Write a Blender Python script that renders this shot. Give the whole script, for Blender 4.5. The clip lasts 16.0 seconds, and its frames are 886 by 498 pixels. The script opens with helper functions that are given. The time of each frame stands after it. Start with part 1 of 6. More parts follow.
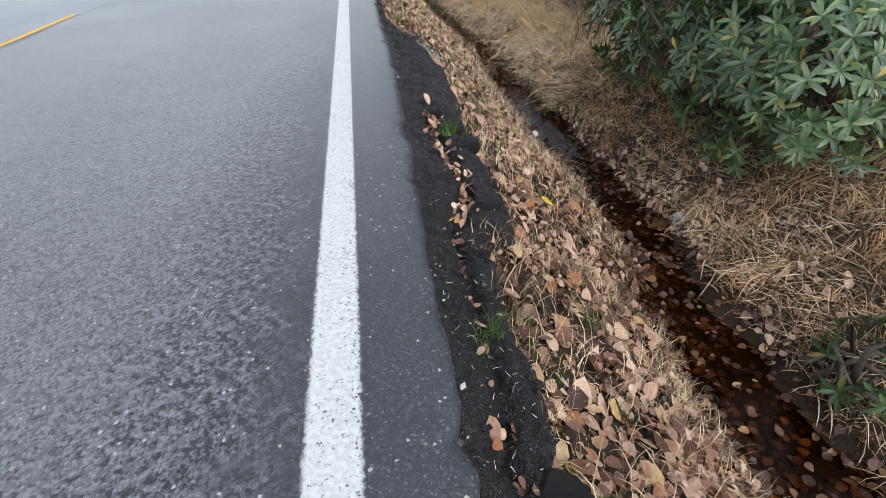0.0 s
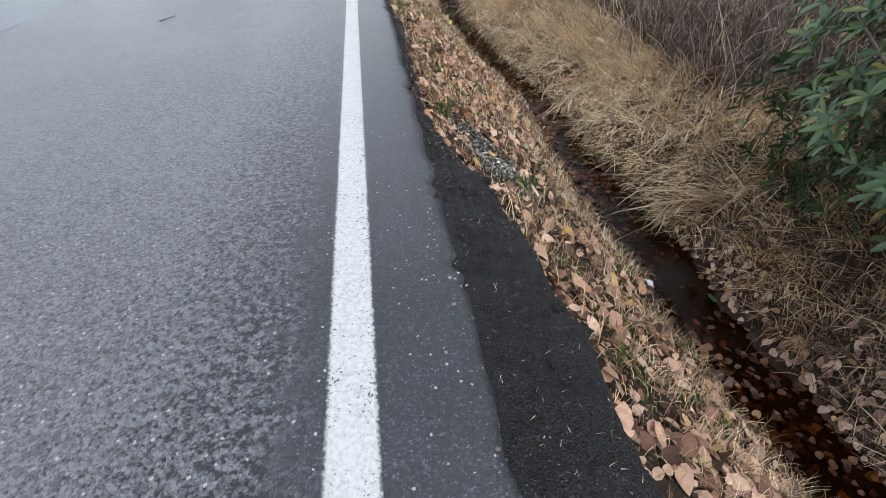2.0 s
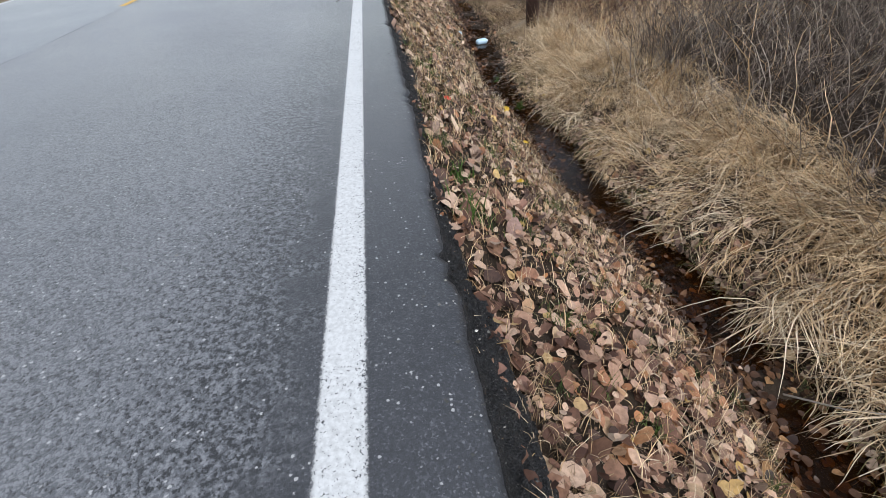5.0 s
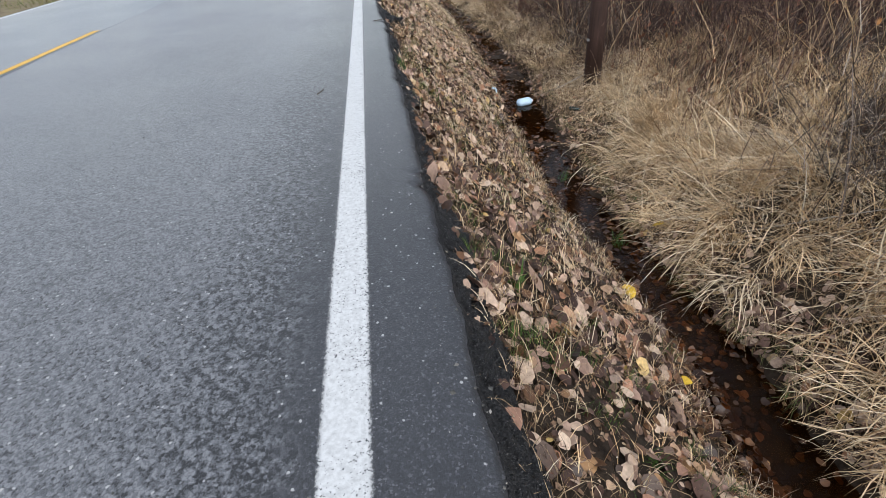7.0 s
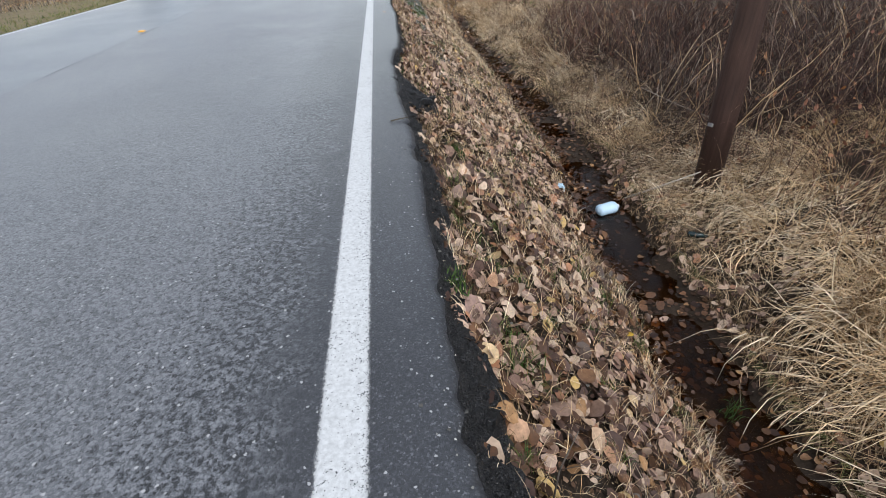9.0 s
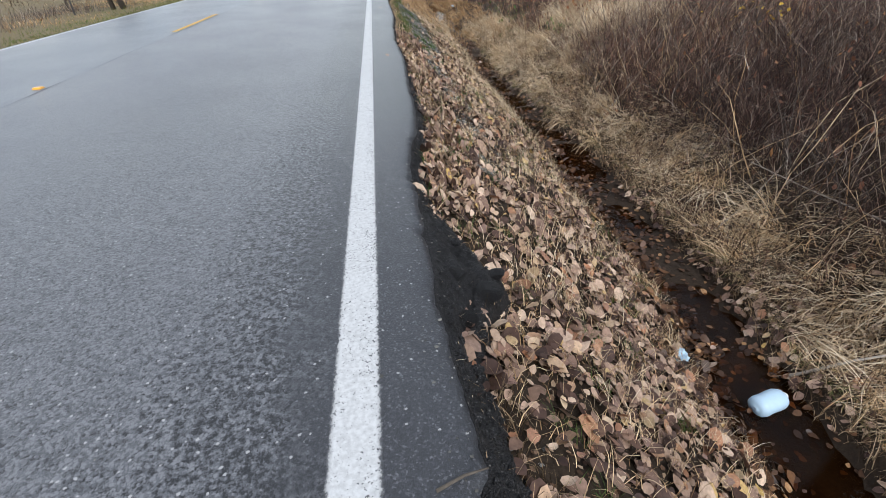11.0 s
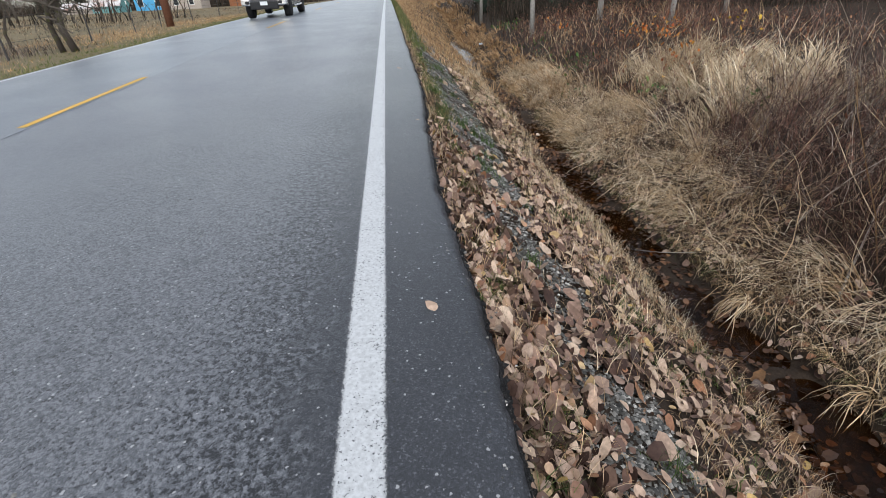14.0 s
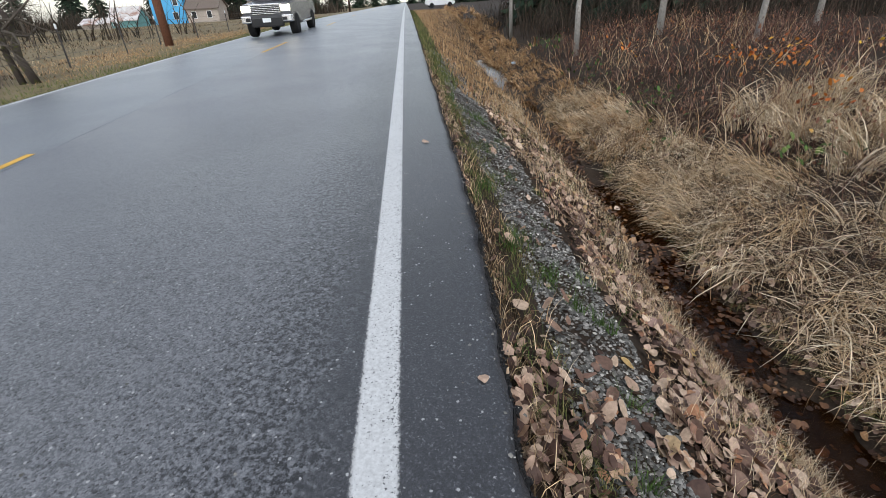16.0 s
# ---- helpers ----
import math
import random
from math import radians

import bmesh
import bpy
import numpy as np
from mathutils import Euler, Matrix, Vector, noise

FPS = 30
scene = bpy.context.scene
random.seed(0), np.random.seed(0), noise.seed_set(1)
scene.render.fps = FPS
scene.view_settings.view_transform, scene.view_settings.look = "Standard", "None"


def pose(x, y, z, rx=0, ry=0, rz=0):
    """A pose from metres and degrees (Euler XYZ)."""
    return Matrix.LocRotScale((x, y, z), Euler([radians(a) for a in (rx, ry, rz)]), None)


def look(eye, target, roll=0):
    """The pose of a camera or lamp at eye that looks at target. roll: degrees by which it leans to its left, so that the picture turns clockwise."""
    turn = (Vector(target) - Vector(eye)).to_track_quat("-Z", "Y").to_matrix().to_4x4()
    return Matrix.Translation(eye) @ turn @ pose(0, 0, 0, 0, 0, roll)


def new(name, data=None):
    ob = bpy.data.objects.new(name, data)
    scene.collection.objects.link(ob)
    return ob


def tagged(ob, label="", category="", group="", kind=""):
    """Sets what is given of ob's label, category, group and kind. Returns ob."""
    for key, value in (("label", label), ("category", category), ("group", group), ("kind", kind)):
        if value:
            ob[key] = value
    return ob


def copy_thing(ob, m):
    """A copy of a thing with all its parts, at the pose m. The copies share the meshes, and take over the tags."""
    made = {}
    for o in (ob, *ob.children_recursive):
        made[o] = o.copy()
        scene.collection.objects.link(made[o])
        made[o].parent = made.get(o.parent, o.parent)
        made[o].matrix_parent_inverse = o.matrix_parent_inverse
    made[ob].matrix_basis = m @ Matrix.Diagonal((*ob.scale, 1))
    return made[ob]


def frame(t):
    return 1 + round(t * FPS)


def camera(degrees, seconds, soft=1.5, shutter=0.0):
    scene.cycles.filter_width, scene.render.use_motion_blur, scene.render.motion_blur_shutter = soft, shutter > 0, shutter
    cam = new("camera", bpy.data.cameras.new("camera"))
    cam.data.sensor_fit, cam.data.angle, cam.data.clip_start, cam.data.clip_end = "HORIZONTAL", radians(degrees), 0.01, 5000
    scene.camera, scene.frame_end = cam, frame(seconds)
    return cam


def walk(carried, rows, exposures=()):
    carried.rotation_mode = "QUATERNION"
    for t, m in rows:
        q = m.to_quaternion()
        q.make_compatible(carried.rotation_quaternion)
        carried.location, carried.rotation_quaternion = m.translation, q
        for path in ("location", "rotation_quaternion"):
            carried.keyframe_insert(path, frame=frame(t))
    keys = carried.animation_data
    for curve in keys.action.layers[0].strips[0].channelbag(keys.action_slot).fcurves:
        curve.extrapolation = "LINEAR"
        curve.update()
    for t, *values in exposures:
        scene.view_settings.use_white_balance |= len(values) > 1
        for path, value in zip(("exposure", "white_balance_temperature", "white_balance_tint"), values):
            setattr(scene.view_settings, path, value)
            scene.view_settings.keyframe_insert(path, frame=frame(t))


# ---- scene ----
cam = camera(86.0, 16.0, soft=0.55)
PATH = [
    (0, (0.220, -6.566, 1.099), (0.421, -4.974, -0.095), -3.59),
    (0.5, (0.218, -5.689, 1.158), (0.415, -4.110, -0.053), -3.56),
    (1, (0.196, -4.811, 1.191), (0.398, -3.242, -0.033), -2.69),
    (1.5, (0.198, -3.960, 1.229), (0.406, -2.399, -0.003), -2.26),
    (2, (0.164, -3.146, 1.228), (0.378, -1.586, -0.006), -1.28),
    (2.5, (0.164, -2.398, 1.271), (0.384, -0.849, 0.025), -0.25),
    (3, (0.192, -1.668, 1.329), (0.397, -0.106, 0.096), -1.19),
    (3.5, (0.203, -0.853, 1.287), (0.423, 0.714, 0.064), -0.66),
    (4, (0.217, -0.153, 1.284), (0.419, 1.429, 0.076), -1.38),
    (6.5, (0.237, 4.661, 1.197), (0.411, 6.265, 0.014), -3.39),
    (7, (0.220, 5.624, 1.227), (0.398, 7.242, 0.064), -3.04),
    (7.5, (0.233, 6.545, 1.240), (0.412, 8.176, 0.096), -2.94),
    (8, (0.212, 7.433, 1.226), (0.372, 9.083, 0.105), -2.48),
    (8.5, (0.238, 8.349, 1.229), (0.400, 9.998, 0.109), -2.34),
    (9, (0.236, 9.197, 1.247), (0.395, 10.850, 0.131), -2.39),
    (11.5, (0.181, 13.009, 1.223), (0.360, 14.689, 0.153), -2.44),
    (12, (0.179, 13.922, 1.226), (0.339, 15.604, 0.155), -2.61),
    (12.5, (0.187, 14.848, 1.187), (0.341, 16.545, 0.140), -2.70),
    (13, (0.169, 15.741, 1.177), (0.328, 17.453, 0.156), -2.26),
    (13.5, (0.200, 16.583, 1.219), (0.354, 18.303, 0.210), -2.23),
    (14, (0.192, 17.446, 1.235), (0.338, 19.175, 0.241), -2.40),
    (14.5, (0.233, 18.325, 1.249), (0.372, 20.061, 0.265), -2.60),
    (15, (0.216, 19.152, 1.233), (0.337, 20.891, 0.254), -2.81),
    (15.5, (0.220, 19.953, 1.256), (0.319, 21.695, 0.277), -3.24),
    (16, (0.210, 20.880, 1.310), (0.284, 22.629, 0.343), -3.34),
]
walk(cam, [(t, look(eye, target, roll)) for t, eye, target, roll in PATH], [(0, 1.06), (4, 1.02), (9, 0.95), (12.5, 0.92), (14.0, 0.8), (16, 0.68)])

# ---- light ----
world = bpy.data.worlds.new("overcast")
scene.world = world
world.use_nodes = True
wn, wl = world.node_tree.nodes, world.node_tree.links
sky = wn.new("ShaderNodeTexSky")
sky.sky_type = "NISHITA"
sky.sun_disc = False
sky.sun_elevation = radians(38)
sky.sun_rotation = radians(200)
sky.air_density = 1.0
sky.dust_density = 0.6
sky.ozone_density = 1.0
veil = wn.new("ShaderNodeHueSaturation")
veil.inputs["Saturation"].default_value = 0.42
wl.new(sky.outputs[0], veil.inputs["Color"])
wl.new(veil.outputs[0], wn["Background"].inputs["Color"])
wn["Background"].inputs["Strength"].default_value = 0.15
sun = new("sun", bpy.data.lights.new("sun", "SUN"))
sun.data.energy = 1.0
sun.data.angle = radians(35)
sun.data.color = (1.0, 0.985, 0.97)
sun.rotation_euler = (radians(38), radians(8), radians(20))


# ---- materials ----
def mat(name, rough=0.8, spec=0.3):
    m = bpy.data.materials.new(name)
    m.use_nodes = True
    b = m.node_tree.nodes["Principled BSDF"]
    b.inputs["Roughness"].default_value = rough
    b.inputs["Specular IOR Level"].default_value = spec
    return m, m.node_tree.nodes, m.node_tree.links, b


def ramp(n, stops):
    r = n.new("ShaderNodeValToRGB")
    e = r.color_ramp.elements
    while len(e) < len(stops):
        e.new(0.5)
    for el, (p, c) in zip(e, stops):
        el.position = p
        el.color = (*c, 1) if len(c) == 3 else c
    return r


def noise_tex(n, l, scale, detail=4.0, rough=0.6, coord=None, dist=0.0):
    t = n.new("ShaderNodeTexNoise")
    t.inputs["Scale"].default_value = scale
    t.inputs["Detail"].default_value = detail
    t.inputs["Roughness"].default_value = rough
    t.inputs["Distortion"].default_value = dist
    if coord is not None:
        l.new(coord, t.inputs["Vector"])
    return t


def math_node(n, l, op, a, b=None, clamp=False):
    m = n.new("ShaderNodeMath")
    m.operation = op
    m.use_clamp = clamp
    for k, v in enumerate((a, b)):
        if v is None:
            continue
        if isinstance(v, (int, float)):
            m.inputs[k].default_value = v
        else:
            l.new(v, m.inputs[k])
    return m.outputs[0]


def mix_col(n, l, fac, a, b, blend="MIX"):
    m = n.new("ShaderNodeMix")
    m.data_type, m.blend_type = "RGBA", blend
    for sock, v in ((m.inputs["Factor"], fac), (m.inputs["A"], a), (m.inputs["B"], b)):
        if isinstance(v, (int, float)):
            sock.default_value = v
        elif isinstance(v, tuple):
            sock.default_value = (*v, 1)
        else:
            l.new(v, sock)
    return m.outputs["Result"]


def bump(n, l, b, height, strength, distance):
    k = n.new("ShaderNodeBump")
    k.inputs["Strength"].default_value = strength
    k.inputs["Distance"].default_value = distance
    l.new(height, k.inputs["Height"])
    l.new(k.outputs[0], b.inputs["Normal"])


def object_coord(n):
    return n.new("ShaderNodeTexCoord").outputs["Object"]


def smooth(n, l, v, lo, hi):
    m = n.new("ShaderNodeMapRange")
    m.interpolation_type = "SMOOTHSTEP"
    m.inputs["From Min"].default_value, m.inputs["From Max"].default_value = lo, hi
    l.new(v, m.inputs["Value"])
    return m.outputs[0]


def voronoi(n, l, scale, coord, feature="F1"):
    v = n.new("ShaderNodeTexVoronoi")
    v.feature = feature
    v.inputs["Scale"].default_value = scale
    l.new(coord, v.inputs["Vector"])
    return v


def asphalt_material():
    m, n, l, b = mat("asphalt", 0.45, 0.55)
    co = object_coord(n)
    sep = n.new("ShaderNodeSeparateXYZ")
    l.new(co, sep.inputs[0])
    big = noise_tex(n, l, 0.7, 5, 0.6, co)
    patch = noise_tex(n, l, 6, 4, 0.6, co)
    clot = noise_tex(n, l, 32, 3, 0.65, co)
    fine = noise_tex(n, l, 210, 2, 0.6, co)
    # stones of uneven outline: the cells are looked up at a jittered place
    shake = n.new("ShaderNodeVectorMath")
    shake.operation = "MULTIPLY_ADD"
    jit = noise_tex(n, l, 120, 2, 0.6, co)
    l.new(jit.outputs["Color"], shake.inputs[0])
    shake.inputs[1].default_value = (0.012, 0.012, 0.0)
    l.new(co, shake.inputs[2])
    st = shake.outputs[0]
    stones = voronoi(n, l, 92, st)
    small = voronoi(n, l, 170, st)
    chips = voronoi(n, l, 62, st)
    gap = voronoi(n, l, 92, st, "DISTANCE_TO_EDGE")
    r1, r2, r3 = n.new("ShaderNodeSeparateColor"), n.new("ShaderNodeSeparateColor"), n.new("ShaderNodeSeparateColor")
    l.new(stones.outputs["Color"], r1.inputs[0])
    l.new(small.outputs["Color"], r2.inputs[0])
    l.new(chips.outputs["Color"], r3.inputs[0])
    # smooth sealed binder
    base = ramp(n, [(0.3, (0.033, 0.0345, 0.039)), (0.7, (0.053, 0.056, 0.063))])
    l.new(big.outputs["Fac"], base.inputs[0])
    speck = ramp(n, [(0.0, (0.6,) * 3), (0.75, (1.0,) * 3), (0.93, (1.7,) * 3), (1.0, (3.4, 3.3, 3.2))])
    l.new(r2.outputs[0], speck.inputs[0])
    col = mix_col(n, l, 0.85, base.outputs[0], speck.outputs[0], "MULTIPLY")
    # open-textured lane beside the sealed strip along the edge line
    wander = math_node(n, l, "ADD", sep.outputs["X"], math_node(n, l, "MULTIPLY", math_node(n, l, "SUBTRACT", patch.outputs["Fac"], 0.2), 0.6))
    lane = smooth(n, l, wander, 0.12, -0.14)
    near = smooth(n, l, sep.outputs["X"], -3.4, -1.4)
    drift = math_node(n, l, "ADD", math_node(n, l, "MULTIPLY", math_node(n, l, "SUBTRACT", patch.outputs["Fac"], 0.5), 0.3), math_node(n, l, "MULTIPLY", smooth(n, l, wander, -0.05, -0.65), 0.36))
    band = math_node(n, l, "MULTIPLY", smooth(n, l, wander, 0.22, -0.05), smooth(n, l, wander, -0.75, -0.25))
    clump = math_node(n, l, "MULTIPLY", math_node(n, l, "SUBTRACT", clot.outputs["Fac"], 0.5), math_node(n, l, "ADD", 0.45, math_node(n, l, "MULTIPLY", band, 3.0)))
    v = math_node(n, l, "ADD", math_node(n, l, "ADD", math_node(n, l, "MULTIPLY", r1.outputs[0], 0.85), math_node(n, l, "MULTIPLY", math_node(n, l, "SUBTRACT", r2.outputs[1], 0.40), 0.6)), math_node(n, l, "ADD", drift, clump))
    # stone tones; the brightest stops also paint in glints of wet stone tops
    open_tex = ramp(n, [(0.18, (0.018, 0.019, 0.021)), (0.36, (0.038, 0.0395, 0.044)), (0.48, (0.086, 0.090, 0.099)), (0.75, (0.108, 0.113, 0.125)), (0.90, (0.130, 0.136, 0.149)), (1.0, (0.20, 0.207, 0.22))])
    l.new(v, open_tex.inputs[0])
    rim = smooth(n, l, gap.outputs["Distance"], 0.0, 0.16)
    worn = math_node(n, l, "ADD", 0.62, math_node(n, l, "MULTIPLY", rim, 0.38))
    lane_col = mix_col(n, l, worn, (0.03, 0.031, 0.035), open_tex.outputs[0])
    col = mix_col(n, l, lane, col, lane_col)
    # paler blue-grey outward: grazing sky sheen painted into the base colour
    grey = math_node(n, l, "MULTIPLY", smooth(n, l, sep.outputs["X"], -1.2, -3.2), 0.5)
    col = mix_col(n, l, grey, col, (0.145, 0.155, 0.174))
    # the far lane's own lighter paving, beyond the seam
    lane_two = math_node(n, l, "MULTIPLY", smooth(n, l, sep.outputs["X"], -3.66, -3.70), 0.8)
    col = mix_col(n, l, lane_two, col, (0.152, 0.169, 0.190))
    # sparse pale chips
    rare = math_node(n, l, "MULTIPLY", smooth(n, l, r3.outputs[0], 0.955, 0.965), smooth(n, l, chips.outputs["Distance"], 0.40, 0.25))
    col = mix_col(n, l, math_node(n, l, "MULTIPLY", math_node(n, l, "MULTIPLY", rare, near), 0.9), col, (0.42, 0.42, 0.42))
    l.new(col, b.inputs["Base Color"])
    rr = ramp(n, [(0.35, (0.31,) * 3), (0.65, (0.37,) * 3)])
    l.new(big.outputs["Fac"], rr.inputs[0])
    l.new(rr.outputs[0], b.inputs["Roughness"])
    h = math_node(n, l, "ADD", math_node(n, l, "MULTIPLY", rim, 0.25), math_node(n, l, "MULTIPLY", fine.outputs["Fac"], 0.45))
    raised = math_node(n, l, "MULTIPLY", smooth(n, l, v, 0.3, 0.8), math_node(n, l, "MULTIPLY", lane, near))
    h = math_node(n, l, "ADD", h, math_node(n, l, "MULTIPLY", raised, 0.5))
    bump(n, l, b, h, 0.48, 0.006)
    return m


def edge_material():
    m, n, l, b = mat("broken_asphalt", 0.58, 0.45)
    co = object_coord(n)
    a = noise_tex(n, l, 22, 6, 0.75, co)
    big = noise_tex(n, l, 3.0, 4, 0.6, co)
    st = voronoi(n, l, 115, co)
    fine = voronoi(n, l, 260, co)
    c = ramp(n, [(0.28, (0.004, 0.004, 0.0045)), (0.55, (0.011, 0.011, 0.012)), (0.8, (0.026, 0.026, 0.026))])
    l.new(math_node(n, l, "ADD", math_node(n, l, "MULTIPLY", a.outputs["Fac"], 0.65), math_node(n, l, "MULTIPLY", big.outputs["Fac"], 0.35)), c.inputs[0])
    tone = ramp(n, [(0.0, (0.6,) * 3), (0.80, (1.3,) * 3), (0.93, (3.0,) * 3), (1.0, (11.0, 10.5, 9.5))])
    pick = n.new("ShaderNodeSeparateColor")
    l.new(fine.outputs["Color"], pick.inputs[0])
    l.new(pick.outputs[0], tone.inputs[0])
    l.new(mix_col(n, l, 1.0, c.outputs[0], tone.outputs[0], "MULTIPLY"), b.inputs["Base Color"])
    h = math_node(n, l, "ADD", math_node(n, l, "MULTIPLY", a.outputs["Fac"], 1.4), math_node(n, l, "SUBTRACT", 1.0, st.outputs["Distance"]))
    bump(n, l, b, h, 1.0, 0.014)
    return m


def paint_material(name, colour, half, centre=0.0, wear=1.0):
    m, n, l, b = mat(name, 0.55, 0.3)
    co = object_coord(n)
    sep = n.new("ShaderNodeSeparateXYZ")
    l.new(co, sep.inputs[0])
    off = math_node(n, l, "ABSOLUTE", math_node(n, l, "SUBTRACT", sep.outputs["X"], centre))
    edge = noise_tex(n, l, 60, 3, 0.7, co)
    big = noise_tex(n, l, 3, 3, 0.6, co)
    pits = noise_tex(n, l, 95, 3, 0.7, co)
    ragged = math_node(n, l, "ADD", off, math_node(n, l, "MULTIPLY", edge.outputs["Fac"], 0.034))
    gone = smooth(n, l, ragged, half + 0.004, half + 0.022)
    thin = math_node(n, l, "ADD", pits.outputs["Fac"], math_node(n, l, "MULTIPLY", big.outputs["Fac"], 0.22))
    thin = math_node(n, l, "ADD", thin, math_node(n, l, "MULTIPLY", math_node(n, l, "ADD", math_node(n, l, "DIVIDE", off, half), math_node(n, l, "MULTIPLY", math_node(n, l, "SUBTRACT", sep.outputs["X"], centre), 5.0)), 0.05))
    holes = smooth(n, l, thin, 0.755 - 0.03 * wear, 0.85 - 0.03 * wear)
    gone = math_node(n, l, "MAXIMUM", gone, holes)
    tint = ramp(n, [(0.3, tuple(0.72 * v for v in colour)), (0.62, colour)])
    l.new(edge.outputs["Fac"], tint.inputs[0])
    l.new(tint.outputs[0], b.inputs["Base Color"])
    bump(n, l, b, edge.outputs["Fac"], 0.22, 0.003)
    bare = n.new("ShaderNodeBsdfTransparent")
    mx = n.new("ShaderNodeMixShader")
    l.new(gone, mx.inputs[0])
    l.new(b.outputs[0], mx.inputs[1])
    l.new(bare.outputs[0], mx.inputs[2])
    l.new(mx.outputs[0], n["Material Output"].inputs["Surface"])
    return m


def soil_material():
    m, n, l, b = mat("soil", 0.85, 0.25)
    co = object_coord(n)
    a = noise_tex(n, l, 2.5, 6, 0.65, co)
    f = noise_tex(n, l, 45, 5, 0.7, co)
    c = ramp(n, [(0.25, (0.014, 0.009, 0.006)), (0.5, (0.034, 0.023, 0.015)), (0.8, (0.080, 0.055, 0.034))])
    l.new(math_node(n, l, "ADD", math_node(n, l, "MULTIPLY", a.outputs["Fac"], 0.45), math_node(n, l, "MULTIPLY", f.outputs["Fac"], 0.55)), c.inputs[0])
    sep = n.new("ShaderNodeSeparateXYZ")
    l.new(co, sep.inputs[0])
    # turf of the opposite side
    turf = ramp(n, [(0.3, (0.12, 0.09, 0.05)), (0.55, (0.20, 0.16, 0.09)), (0.75, (0.15, 0.145, 0.065))])
    l.new(a.outputs["Fac"], turf.inputs[0])
    left = smooth(n, l, sep.outputs["X"], -7.0, -7.8)
    l.new(mix_col(n, l, left, c.outputs[0], turf.outputs[0]), b.inputs["Base Color"])
    bump(n, l, b, f.outputs["Fac"], 0.8, 0.02)
    return m


def island_material(name, stops, rough=0.75, spec=0.2, grain=60.0, drift=2.6):
    """Colour by piece, with a little grain."""
    m, n, l, b = mat(name, rough, spec)
    geo = n.new("ShaderNodeNewGeometry")
    c = ramp(n, stops)
    l.new(geo.outputs["Random Per Island"], c.inputs[0])
    g = noise_tex(n, l, grain, 3, 0.6, object_coord(n))
    v = ramp(n, [(0.25, (0.62,) * 3), (0.75, (1.18,) * 3)])
    l.new(g.outputs["Fac"], v.inputs[0])
    col = mix_col(n, l, 1.0, c.outputs[0], v.outputs[0], "MULTIPLY")
    # patches of paler and darker growth
    w = noise_tex(n, l, drift, 3, 0.6, object_coord(n))
    t = ramp(n, [(0.34, (0.68, 0.64, 0.60)), (0.52, (1.0, 0.99, 0.97)), (0.68, (1.3, 1.29, 1.27))])
    l.new(w.outputs["Fac"], t.inputs[0])
    l.new(mix_col(n, l, 0.85, col, t.outputs[0], "MULTIPLY"), b.inputs["Base Color"])
    bump(n, l, b, g.outputs["Fac"], 0.35, 0.004)
    return m


def plain_material(name, colour, rough=0.6, spec=0.4, grain=25.0, vary=0.25, metal=0.0):
    m, n, l, b = mat(name, rough, spec)
    g = noise_tex(n, l, grain, 5, 0.65, object_coord(n))
    c = ramp(n, [(0.25, tuple(v * (1 - vary) for v in colour)), (0.75, tuple(min(1, v * (1 + vary)) for v in colour))])
    l.new(g.outputs["Fac"], c.inputs[0])
    l.new(c.outputs[0], b.inputs["Base Color"])
    b.inputs["Metallic"].default_value = metal
    if vary > 0.05:
        bump(n, l, b, g.outputs["Fac"], 0.25, 0.004)
    return m


def water_material():
    m, n, l, b = mat("ditch_water", 0.05)
    out = n["Material Output"]
    co = object_coord(n)
    w = noise_tex(n, l, 14, 3, 0.6, co)
    deep = noise_tex(n, l, 2.2, 3, 0.6, co)
    clear = n.new("ShaderNodeBsdfTransparent")
    tint = ramp(n, [(0.35, (0.42, 0.27, 0.14)), (0.7, (0.72, 0.52, 0.32))])
    l.new(deep.outputs["Fac"], tint.inputs[0])
    l.new(tint.outputs[0], clear.inputs["Color"])
    gloss = n.new("ShaderNodeBsdfGlossy")
    gloss.inputs["Roughness"].default_value = 0.04
    gloss.inputs["Color"].default_value = (0.95, 0.94, 0.93, 1)
    k = n.new("ShaderNodeBump")
    k.inputs["Strength"].default_value, k.inputs["Distance"].default_value = 0.2, 0.01
    l.new(w.outputs["Fac"], k.inputs["Height"])
    l.new(k.outputs[0], gloss.inputs["Normal"])
    fr = n.new("ShaderNodeFresnel")
    fr.inputs["IOR"].default_value = 1.33
    l.new(k.outputs[0], fr.inputs["Normal"])
    mx = n.new("ShaderNodeMixShader")
    l.new(math_node(n, l, "MULTIPLY", fr.outputs[0], 0.55), mx.inputs[0])
    l.new(clear.outputs[0], mx.inputs[1])
    l.new(gloss.outputs[0], mx.inputs[2])
    l.new(mx.outputs[0], out.inputs["Surface"])
    return m


def emit_material(name, colour, strength):
    m = bpy.data.materials.new(name)
    m.use_nodes = True
    b = m.node_tree.nodes["Principled BSDF"]
    b.inputs["Base Color"].default_value = (*colour, 1)
    b.inputs["Emission Color"].default_value = (*colour, 1)
    b.inputs["Emission Strength"].default_value = strength
    return m


